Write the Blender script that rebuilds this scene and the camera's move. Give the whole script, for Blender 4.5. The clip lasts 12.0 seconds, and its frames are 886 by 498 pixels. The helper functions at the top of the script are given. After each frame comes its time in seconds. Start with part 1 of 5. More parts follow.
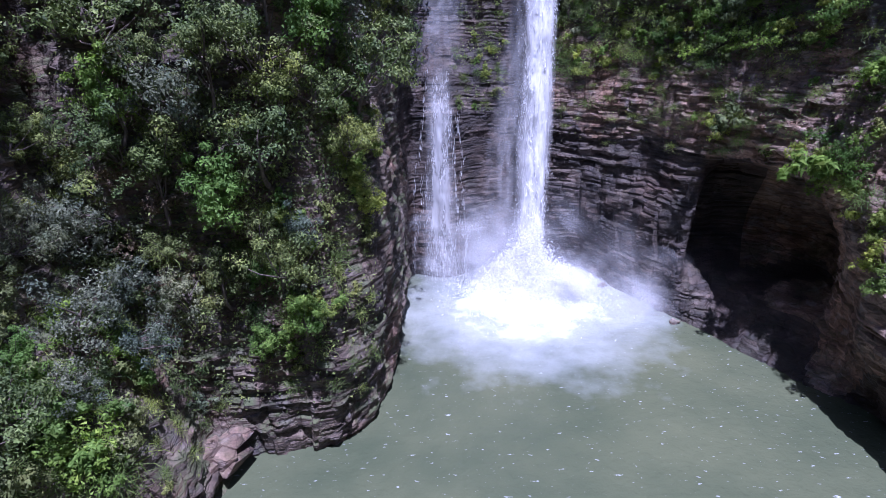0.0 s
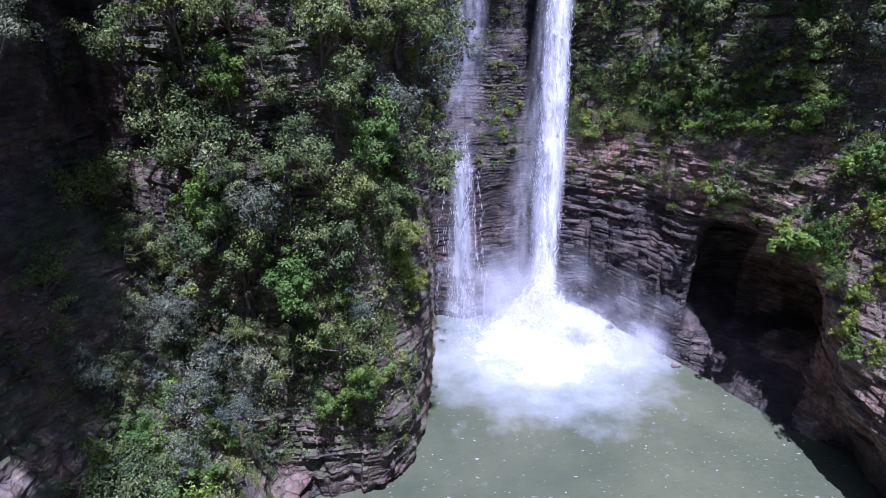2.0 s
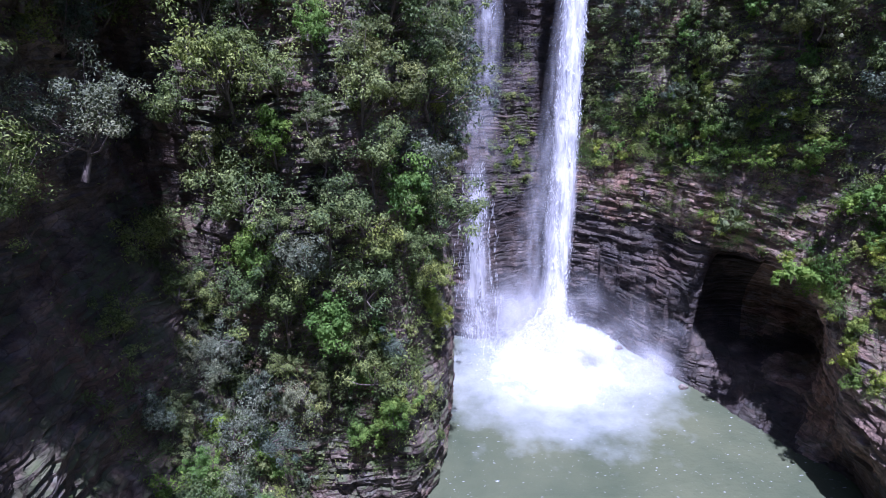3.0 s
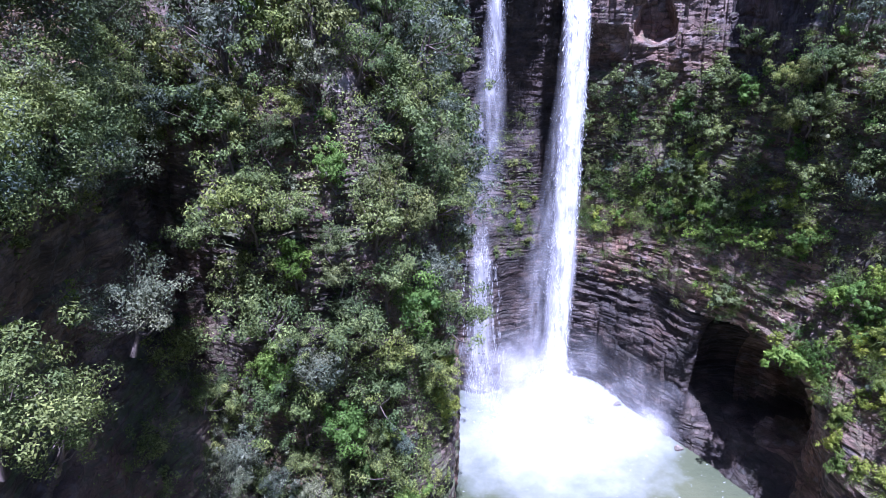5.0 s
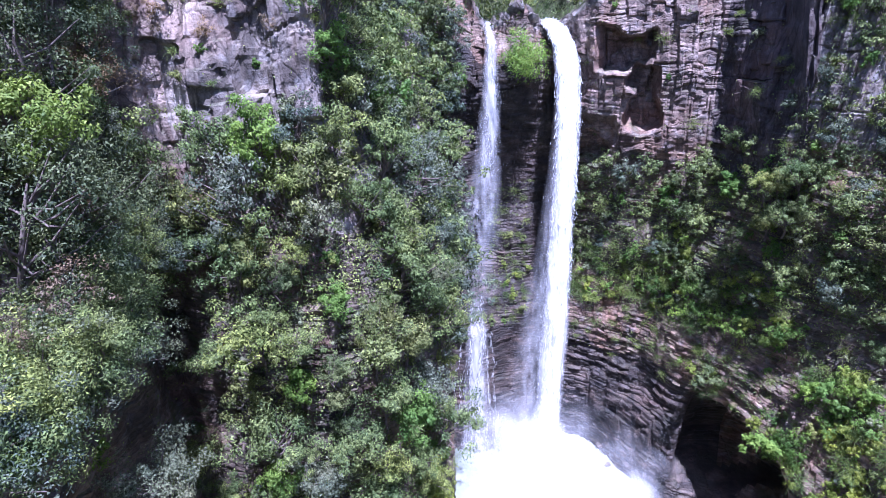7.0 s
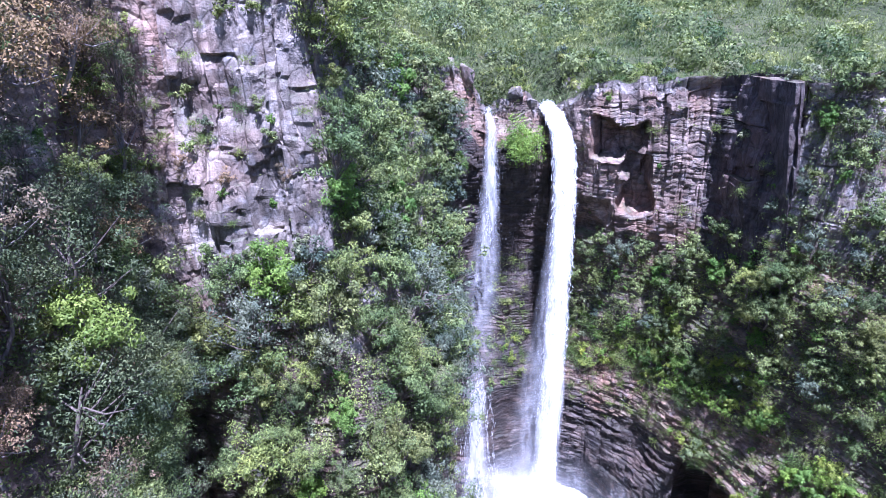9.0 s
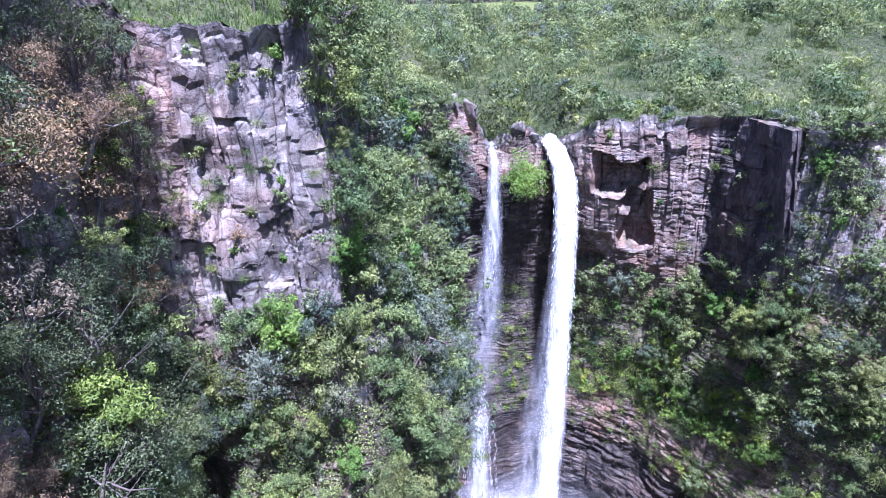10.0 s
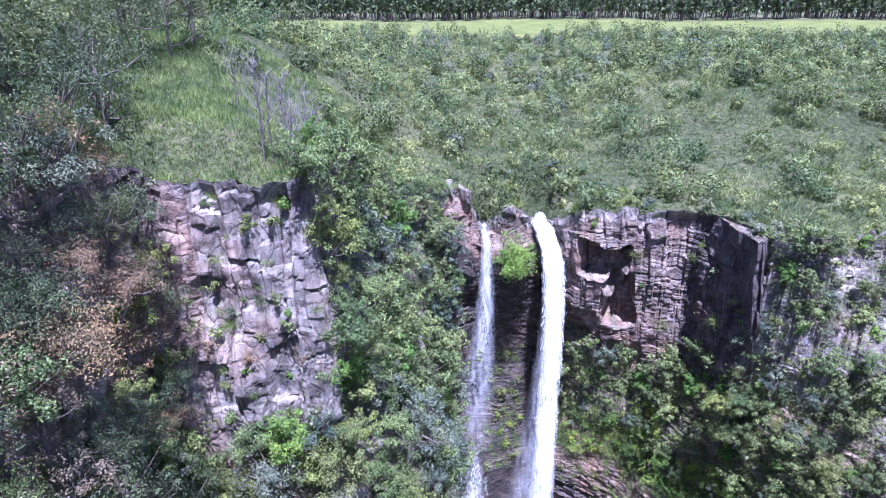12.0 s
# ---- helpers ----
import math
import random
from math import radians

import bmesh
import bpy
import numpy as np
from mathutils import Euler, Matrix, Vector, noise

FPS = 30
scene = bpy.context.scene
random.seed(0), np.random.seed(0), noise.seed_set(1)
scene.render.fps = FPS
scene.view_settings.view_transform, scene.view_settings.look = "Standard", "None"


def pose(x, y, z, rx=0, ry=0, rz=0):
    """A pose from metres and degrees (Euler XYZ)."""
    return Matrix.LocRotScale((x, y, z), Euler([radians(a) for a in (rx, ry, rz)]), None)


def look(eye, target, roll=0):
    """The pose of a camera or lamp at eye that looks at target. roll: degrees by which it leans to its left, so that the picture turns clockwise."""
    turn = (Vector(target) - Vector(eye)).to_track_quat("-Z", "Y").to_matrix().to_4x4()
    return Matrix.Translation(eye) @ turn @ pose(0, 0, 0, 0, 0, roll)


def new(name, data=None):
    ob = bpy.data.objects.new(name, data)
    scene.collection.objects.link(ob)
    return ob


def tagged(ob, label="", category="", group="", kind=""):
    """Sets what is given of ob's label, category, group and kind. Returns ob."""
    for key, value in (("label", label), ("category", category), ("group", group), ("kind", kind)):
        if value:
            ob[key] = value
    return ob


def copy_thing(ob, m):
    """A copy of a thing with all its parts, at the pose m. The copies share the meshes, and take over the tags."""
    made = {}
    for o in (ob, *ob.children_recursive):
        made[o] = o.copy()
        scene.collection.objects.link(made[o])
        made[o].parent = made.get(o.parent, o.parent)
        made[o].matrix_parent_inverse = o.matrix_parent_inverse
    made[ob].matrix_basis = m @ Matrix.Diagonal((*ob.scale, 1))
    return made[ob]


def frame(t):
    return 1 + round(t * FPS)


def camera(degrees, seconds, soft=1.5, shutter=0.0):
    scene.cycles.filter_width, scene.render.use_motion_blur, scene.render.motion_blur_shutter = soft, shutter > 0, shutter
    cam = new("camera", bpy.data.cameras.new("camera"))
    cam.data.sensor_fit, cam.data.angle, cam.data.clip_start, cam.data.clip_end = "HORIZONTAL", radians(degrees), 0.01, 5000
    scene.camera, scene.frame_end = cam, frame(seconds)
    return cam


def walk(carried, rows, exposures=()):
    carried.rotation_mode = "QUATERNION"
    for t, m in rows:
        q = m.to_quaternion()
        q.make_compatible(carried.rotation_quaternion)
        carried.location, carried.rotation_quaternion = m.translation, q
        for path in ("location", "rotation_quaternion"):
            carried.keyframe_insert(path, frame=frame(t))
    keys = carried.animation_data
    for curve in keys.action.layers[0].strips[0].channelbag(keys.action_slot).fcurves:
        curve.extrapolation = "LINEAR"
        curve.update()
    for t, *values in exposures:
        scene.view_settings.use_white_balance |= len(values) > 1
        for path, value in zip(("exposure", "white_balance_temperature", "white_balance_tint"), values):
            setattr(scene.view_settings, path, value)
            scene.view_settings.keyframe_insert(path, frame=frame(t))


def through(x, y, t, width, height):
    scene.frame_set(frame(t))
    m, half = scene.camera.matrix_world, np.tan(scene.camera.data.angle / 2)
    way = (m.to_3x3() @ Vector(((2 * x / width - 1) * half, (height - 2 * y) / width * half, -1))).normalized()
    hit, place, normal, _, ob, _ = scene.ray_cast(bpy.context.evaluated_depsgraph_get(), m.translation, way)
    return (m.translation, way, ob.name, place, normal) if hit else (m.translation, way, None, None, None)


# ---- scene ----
from mathutils.bvhtree import BVHTree

cam = camera(77.6, 12.0, soft=0.6)
METRES, EYE, TILT, LEAN, TURN = 62.0, 29.1, -22.0, 0.0, 0.0
ROWS = [
    (0.0, 0.0, 0.0, 0.0, -0.0, 0.0, 0.0),
    (0.5, -0.006, -0.0186, 0.0236, 0.03, -0.15, -0.09),
    (1.0, -0.0154, -0.0435, 0.0468, 0.03, -0.1, -0.05),
    (1.5, -0.0294, -0.0699, 0.0698, 0.02, 0.0, -0.09),
    (2.0, -0.0444, -0.0984, 0.0933, -0.01, 0.07, -0.11),
    (2.5, -0.0609, -0.1245, 0.1176, 0.0, 0.14, -0.07),
    (3.0, -0.0798, -0.1457, 0.1445, -0.06, 0.16, -0.05),
    (5.0, -0.0903, -0.1914, 0.288, -0.03, -0.12, -0.01),
    (5.5, -0.0885, -0.2034, 0.3268, 0.01, -0.17, 0.0),
    (6.0, -0.0869, -0.2165, 0.3662, 0.01, -0.23, -0.04),
    (6.5, -0.0842, -0.2321, 0.4098, 0.07, -0.25, -0.06),
    (7.0, -0.0822, -0.2476, 0.4524, 0.09, -0.27, -0.08),
    (9.0, -0.0797, -0.3059, 0.6176, 0.43, -0.44, -0.33),
    (9.5, -0.0816, -0.3165, 0.6543, 0.58, -0.52, -0.31),
    (10.0, -0.083, -0.3279, 0.6921, 0.68, -0.63, -0.35),
    (10.5, -0.0804, -0.3435, 0.7329, 0.77, -0.7, -0.4),
    (11.0, -0.0751, -0.3644, 0.7803, 0.82, -0.77, -0.47),
    (11.5, -0.0683, -0.385, 0.8276, 0.94, -0.77, -0.55),
    (12.0, -0.0641, -0.4054, 0.8736, 1.07, -0.82, -0.58),
]
walk(cam, [(t, pose(0, 0, EYE, TILT, LEAN, TURN) @ pose(METRES * x, METRES * y, METRES * z, 90 + pitch, roll, yaw)) for t, x, y, z, yaw, pitch, roll in ROWS],
     exposures=[(0.0, 0.6, 4870, 40), (3.0, 0.84, 4860, 40), (5.0, 1.2, 4800, 40), (7.0, 1.5, 4780, 39), (9.0, 1.67, 4780, 37), (12.0, 1.57, 4760, 39)])

# ---- light: high sun from behind the walk, clear sky ----
SUN_UP, SUN_SIDE = 73.0, 14.0
world = bpy.data.worlds.new("sky")
scene.world = world
world.use_nodes = True
sky = world.node_tree.nodes.new("ShaderNodeTexSky")
sky.sky_type, sky.sun_disc = "NISHITA", False
sky.sun_elevation, sky.sun_rotation = radians(SUN_UP), radians(180 - SUN_SIDE)
world.node_tree.nodes["Background"].inputs["Strength"].default_value = 0.07
world.node_tree.links.new(sky.outputs[0], world.node_tree.nodes["Background"].inputs["Color"])
sun = new("sun", bpy.data.lights.new("sun", "SUN"))
sun.data.energy, sun.data.angle, sun.data.color = 5.6, radians(0.5), (1.0, 0.97, 0.93)
sun_way = Vector((math.sin(radians(SUN_SIDE)) * math.cos(radians(SUN_UP)), -math.cos(radians(SUN_SIDE)) * math.cos(radians(SUN_UP)), math.sin(radians(SUN_UP))))
sun.matrix_world = look(sun_way * 300, (0, 0, 0))
scene.cycles.transparent_max_bounces = 40


# ---- numbers: noise on arrays ----
def hash3(i, j, k, seed=0):
    h = (i.astype(np.int64) * 374761393 + j.astype(np.int64) * 668265263 + k.astype(np.int64) * 2147483647 + seed * 974711) & 0xFFFFFFFF
    h = ((h ^ (h >> 13)) * 1274126177) & 0xFFFFFFFF
    h = ((h ^ (h >> 16)) * 2246822519) & 0xFFFFFFFF
    return ((h ^ (h >> 15)) & 0xFFFFFF) / float(0xFFFFFF)


def value_noise(p, seed=0):
    """Smooth noise of -1 to 1 at an array of points (n, 3)."""
    b = np.floor(p)
    f = p - b
    f = f * f * (3 - 2 * f)
    i, j, k = b[:, 0], b[:, 1], b[:, 2]
    out = 0
    for di in (0, 1):
        wx = f[:, 0] if di else 1 - f[:, 0]
        for dj in (0, 1):
            wy = f[:, 1] if dj else 1 - f[:, 1]
            for dk in (0, 1):
                wz = f[:, 2] if dk else 1 - f[:, 2]
                out = out + wx * wy * wz * hash3(i + di, j + dj, k + dk, seed)
    return out * 2 - 1


def fbm(p, octaves=4, seed=0):
    total, amp = 0, 1.0
    for o in range(octaves):
        total = total + amp * value_noise(p * 2.0 ** o + 17.3 * o, seed + o)
        amp *= 0.5
    return total


def smooth(a, b, x):
    f = np.clip((x - a) / (b - a), 0, 1)
    return f * f * (3 - 2 * f)


def band(x, a, b, soft):
    return smooth(a - soft, a + soft, x) * (1 - smooth(b - soft, b + soft, x))


def mesh_of(name, verts, faces, shade_smooth=False):
    """A mesh from arrays: verts (n, 3) and faces (m, 3 or 4)."""
    verts, faces = np.asarray(verts, dtype=np.float32), np.asarray(faces, dtype=np.int32)
    me = bpy.data.meshes.new(name)
    me.vertices.add(len(verts))
    me.vertices.foreach_set("co", verts.ravel())
    n = faces.shape[1]
    me.loops.add(faces.size)
    me.loops.foreach_set("vertex_index", faces.ravel())
    me.polygons.add(len(faces))
    me.polygons.foreach_set("loop_start", np.arange(0, faces.size, n, dtype=np.int32))
    me.polygons.foreach_set("use_smooth", np.full(len(faces), shade_smooth))
    me.update(calc_edges=True)
    return me


def grid_faces(cols, rows):
    """Quads of a grid of points laid out column by column."""
    a = (np.arange(cols - 1)[:, None] * rows + np.arange(rows - 1)[None, :]).ravel()
    return np.stack([a, a + rows, a + rows + 1, a + 1], axis=1)


# ---- materials ----
def material(name):
    m = bpy.data.materials.new(name)
    m.use_nodes = True
    return m, m.node_tree, m.node_tree.nodes["Principled BSDF"]


def node(tree, kind, **values):
    n = tree.nodes.new(kind)
    for key, value in values.items():
        n.inputs[key.replace("_", " ")].default_value = value
    return n


def coords(tree, scale=(1, 1, 1)):
    geo = tree.nodes.new("ShaderNodeNewGeometry")
    mp = tree.nodes.new("ShaderNodeMapping")
    mp.inputs["Scale"].default_value = scale
    tree.links.new(geo.outputs["Position"], mp.inputs["Vector"])
    return mp.outputs["Vector"]


def noise_tex(tree, scale, detail=4.0, stretch=(1, 1, 1), rough=0.55):
    n = node(tree, "ShaderNodeTexNoise", Scale=scale, Detail=detail, Roughness=rough)
    tree.links.new(coords(tree, stretch), n.inputs["Vector"])
    return n.outputs["Fac"]


def ramp(tree, source, stops):
    r = tree.nodes.new("ShaderNodeValToRGB")
    while len(r.color_ramp.elements) < len(stops):
        r.color_ramp.elements.new(0.5)
    for e, (at, c) in zip(r.color_ramp.elements, stops):
        e.position, e.color = at, (*c, 1) if len(c) == 3 else c
    tree.links.new(source, r.inputs["Fac"])
    return r.outputs["Color"]


def mix(tree, fac, a, b, blend="MIX"):
    n = tree.nodes.new("ShaderNodeMix")
    n.data_type, n.blend_type = "RGBA", blend
    for at, value in ((0, fac), (6, a), (7, b)):
        if hasattr(value, "default_value"):
            tree.links.new(value, n.inputs[at])
        else:
            n.inputs[at].default_value = value if at == 0 else (*value, 1)
    return n.outputs[2]


def math_node(tree, op, a, b=0.5):
    n = tree.nodes.new("ShaderNodeMath")
    n.operation = op
    for at, value in ((0, a), (1, b)):
        if hasattr(value, "default_value"):
            tree.links.new(value, n.inputs[at])
        else:
            n.inputs[at].default_value = value
    return n.outputs[0]


def bump(tree, height, bsdf, strength=0.5, distance=0.1):
    b = node(tree, "ShaderNodeBump", Strength=strength, Distance=distance)
    tree.links.new(height, b.inputs["Height"])
    tree.links.new(b.outputs["Normal"], bsdf.inputs["Normal"])


def joints(tree, scale, stretch):
    """Broken blocks: each block's own shade, and the gaps between blocks."""
    warp = node(tree, "ShaderNodeTexNoise", Scale=0.9, Detail=3.0)
    where = coords(tree, stretch)
    tree.links.new(where, warp.inputs["Vector"])
    shift = node(tree, "ShaderNodeVectorMath")
    shift.operation = "SCALE"
    tree.links.new(warp.outputs["Color"], shift.inputs[0])
    shift.inputs["Scale"].default_value = 0.8
    moved = node(tree, "ShaderNodeVectorMath")
    tree.links.new(where, moved.inputs[0])
    tree.links.new(shift.outputs[0], moved.inputs[1])
    cell = node(tree, "ShaderNodeTexVoronoi", Scale=scale)
    edge = node(tree, "ShaderNodeTexVoronoi", Scale=scale)
    edge.feature = "DISTANCE_TO_EDGE"
    for v in (cell, edge):
        tree.links.new(moved.outputs[0], v.inputs["Vector"])
    split = tree.nodes.new("ShaderNodeSeparateColor")
    tree.links.new(cell.outputs["Color"], split.inputs[0])
    return split.outputs[0], edge.outputs["Distance"]


def rock_material(name, dark, mid, light, rust, wet=0.0, green=0.35, block=(1.0, (1, 1, 1.5)), pale=0.35, layers=(0.7, 0.7, 3.4), relief=0.14):
    m, t, b = material(name)
    base = ramp(t, noise_tex(t, 0.35, 6), [(0.3, dark), (0.5, mid), (0.68, light)])
    strata = ramp(t, noise_tex(t, 1.0, 6, layers), [(0.35, (0.4, 0.4, 0.4)), (0.62, (1.3, 1.25, 1.2))])
    col = mix(t, 0.6, base, strata, "MULTIPLY")
    rusty = ramp(t, noise_tex(t, 0.16, 5, (1, 1, 0.6)), [(0.5, (0, 0, 0)), (0.66, (1, 1, 1))])
    col = mix(t, math_node(t, "MULTIPLY", rusty, 0.6), col, rust)
    shade, gap = joints(t, *block)
    shade2, gap2 = joints(t, block[0] * 2.7, block[1])
    col = mix(t, 0.8, col, ramp(t, shade, [(0.0, (0.65, 0.63, 0.63)), (0.6, (1.0, 1.0, 1.0)), (1.0, (1.35, 1.32, 1.3))]), "MULTIPLY")
    col = mix(t, 0.5, col, ramp(t, shade2, [(0.0, (0.55, 0.55, 0.55)), (1.0, (1.45, 1.42, 1.4))]), "MULTIPLY")
    lichen = math_node(t, "MULTIPLY", ramp(t, noise_tex(t, 0.8, 7), [(0.54, (0, 0, 0)), (0.64, (1, 1, 1))]), pale)
    col = mix(t, lichen, col, (0.55, 0.54, 0.53))
    crack = ramp(t, gap, [(0.0, (0.6, 0.58, 0.58)), (0.05, (1, 1, 1))])
    crack2 = ramp(t, gap2, [(0.0, (0.85, 0.85, 0.85)), (0.07, (1, 1, 1))])
    col = mix(t, 1.0, mix(t, 1.0, col, crack, "MULTIPLY"), crack2, "MULTIPLY")
    grain = noise_tex(t, 7.0, 6)
    col = mix(t, 0.55, col, ramp(t, grain, [(0.25, (0.45, 0.45, 0.45)), (0.75, (1.35, 1.35, 1.35))]), "MULTIPLY")
    geo = t.nodes.new("ShaderNodeNewGeometry")
    split = t.nodes.new("ShaderNodeSeparateXYZ")
    t.links.new(geo.outputs["Normal"], split.inputs[0])
    moss = math_node(t, "MULTIPLY", ramp(t, split.outputs["Z"], [(0.25, (0, 0, 0)), (0.6, (1, 1, 1))]), ramp(t, noise_tex(t, 0.5, 5), [(0.42, (0, 0, 0)), (0.6, (1, 1, 1))]))
    col = mix(t, math_node(t, "MULTIPLY", moss, green), col, (0.08, 0.1, 0.035))
    t.links.new(col, b.inputs["Base Color"])
    b.inputs["Roughness"].default_value = 0.85 - 0.5 * wet
    height = math_node(t, "ADD", math_node(t, "MULTIPLY", noise_tex(t, 1.2, 8, layers), 1.4), math_node(t, "MULTIPLY", grain, 0.7))
    height = math_node(t, "ADD", height, math_node(t, "ADD", math_node(t, "MULTIPLY", shade, 0.9), math_node(t, "MULTIPLY", shade2, 0.5)))
    height = math_node(t, "ADD", height, math_node(t, "ADD", math_node(t, "MULTIPLY", crack, 0.8), math_node(t, "MULTIPLY", crack2, 0.4)))
    bump(t, height, b, 1.0, relief)
    return m


def leaf_material(name, dark, light, dry=(0.2, 0.17, 0.05), through=0.23, patchy=0.28, depth=0.4):
    m, t, b = material(name)
    info, geo = t.nodes.new("ShaderNodeObjectInfo"), t.nodes.new("ShaderNodeNewGeometry")
    col = ramp(t, geo.outputs["Random Per Island"], [(0.0, dark), (0.94, light), (1.0, tuple(0.75 * a + 0.25 * c for a, c in zip(light, dry)))])
    tint = ramp(t, info.outputs["Random"], [(0.0, (0.75, 0.85, 0.85)), (0.5, (1.0, 1.0, 1.0)), (1.0, (1.2, 1.15, 0.85))])
    col = mix(t, 1.0, col, tint, "MULTIPLY")
    patch = ramp(t, noise_tex(t, patchy, 3), [(0.36, (1 - depth, 1 - 0.8 * depth, 1 - 0.8 * depth)), (0.64, (1 + 0.8 * depth, 1 + 0.6 * depth, 1 + 0.3 * depth))])
    col = mix(t, 1.0, col, patch, "MULTIPLY")
    t.links.new(col, b.inputs["Base Color"])
    b.inputs["Roughness"].default_value = 0.55
    b.inputs["Specular IOR Level"].default_value = 0.13
    tr = t.nodes.new("ShaderNodeBsdfTranslucent")
    t.links.new(mix(t, 1.0, col, (1.2, 1.4, 0.6), "MULTIPLY"), tr.inputs["Color"])
    ms = node(t, "ShaderNodeMixShader", Fac=through)
    t.links.new(b.outputs[0], ms.inputs[1])
    t.links.new(tr.outputs[0], ms.inputs[2])
    t.links.new(ms.outputs[0], t.nodes["Material Output"].inputs["Surface"])
    return m


def bark_material(name, a, c):
    m, t, b = material(name)
    n = noise_tex(t, 6.0, 6, (1, 1, 0.2))
    t.links.new(ramp(t, n, [(0.3, a), (0.7, c)]), b.inputs["Base Color"])
    b.inputs["Roughness"].default_value = 0.9
    bump(t, n, b, 0.6, 0.03)
    return m


ROCK_GREY = rock_material("rock_grey", (0.098, 0.082, 0.068), (0.2, 0.173, 0.145), (0.345, 0.308, 0.27), (0.36, 0.25, 0.19), block=(0.5, (1, 1, 0.6)), pale=0.2, layers=(1.5, 1.5, 0.6), relief=0.12)
ROCK_FACE = rock_material("rock_face", (0.065, 0.047, 0.037), (0.195, 0.145, 0.114), (0.35, 0.285, 0.235), (0.25, 0.14, 0.088), block=(0.6, (1, 1, 1.0)), pale=0.14, layers=(0.8, 0.8, 2.0), relief=0.12)
# Dark rock of the fin; also paints the shadow on the cliff next to it.
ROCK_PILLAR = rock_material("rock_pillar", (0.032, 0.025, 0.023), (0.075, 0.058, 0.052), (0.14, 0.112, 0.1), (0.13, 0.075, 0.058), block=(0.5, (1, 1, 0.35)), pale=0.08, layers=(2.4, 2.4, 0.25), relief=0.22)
# The brown rock in darker tones, shade put into its colour; moss on its ledges.
ROCK_MOSSY_SHADE = rock_material("rock_mossy_shade", (0.04, 0.031, 0.023), (0.11, 0.083, 0.06), (0.22, 0.17, 0.13), (0.19, 0.105, 0.062), 0.2, 0.8, block=(0.6, (1, 1, 2.6)), pale=0.1)
ROCK_BROWN = rock_material("rock_brown", (0.055, 0.038, 0.028), (0.185, 0.125, 0.09), (0.34, 0.25, 0.19), (0.27, 0.15, 0.085), 0.2, block=(0.6, (1, 1, 2.6)), pale=0.15)
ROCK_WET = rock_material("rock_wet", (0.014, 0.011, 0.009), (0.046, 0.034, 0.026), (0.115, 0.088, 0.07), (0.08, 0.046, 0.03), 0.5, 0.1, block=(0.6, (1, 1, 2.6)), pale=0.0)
LEAF_MID = leaf_material("leaves_green", (0.045, 0.06, 0.024), (0.245, 0.295, 0.105))
LEAF_BRIGHT = leaf_material("leaves_bright", (0.09, 0.15, 0.03), (0.22, 0.32, 0.08), through=0.35)
LEAF_GREY = leaf_material("leaves_grey_green", (0.046, 0.055, 0.04), (0.215, 0.24, 0.168), (0.24, 0.22, 0.16), 0.22)
LEAF_OLIVE = leaf_material("leaves_olive", (0.052, 0.064, 0.026), (0.215, 0.245, 0.1))
LEAF_DRY = leaf_material("leaves_dry", (0.11, 0.08, 0.055), (0.27, 0.19, 0.125), (0.3, 0.22, 0.15), 0.15)
GRASS = leaf_material("grass_blades", (0.09, 0.13, 0.035), (0.23, 0.28, 0.1), (0.33, 0.3, 0.16), 0.3)
LEAF_FAR = leaf_material("leaves_plateau", (0.06, 0.077, 0.032), (0.26, 0.295, 0.12), (0.25, 0.23, 0.14), 0.25, 0.12, 0.55)
LEAF_VIVID = leaf_material("leaves_vivid", (0.13, 0.17, 0.03), (0.33, 0.37, 0.085), (0.38, 0.33, 0.12), 0.3)
LEAF_DEEP = leaf_material("leaves_deep_green", (0.032, 0.042, 0.022), (0.13, 0.158, 0.075), (0.15, 0.16, 0.08), 0.2, 0.2, 0.4)
LEAF_HEATH = leaf_material("leaves_heath", (0.085, 0.102, 0.043), (0.265, 0.293, 0.12), (0.22, 0.21, 0.12), 0.3, 0.12, 0.55)
SCRUB = leaf_material("scrub_blades", (0.08, 0.1, 0.045), (0.29, 0.315, 0.15), (0.33, 0.28, 0.21), 0.3, 0.16, 0.6)
BARK = bark_material("bark", (0.06, 0.045, 0.035), (0.2, 0.16, 0.13))
BARK_PINE = bark_material("bark_pine", (0.055, 0.04, 0.038), (0.16, 0.12, 0.112))
BARK_PALE = bark_material("bark_pale", (0.1, 0.088, 0.075), (0.25, 0.22, 0.19))


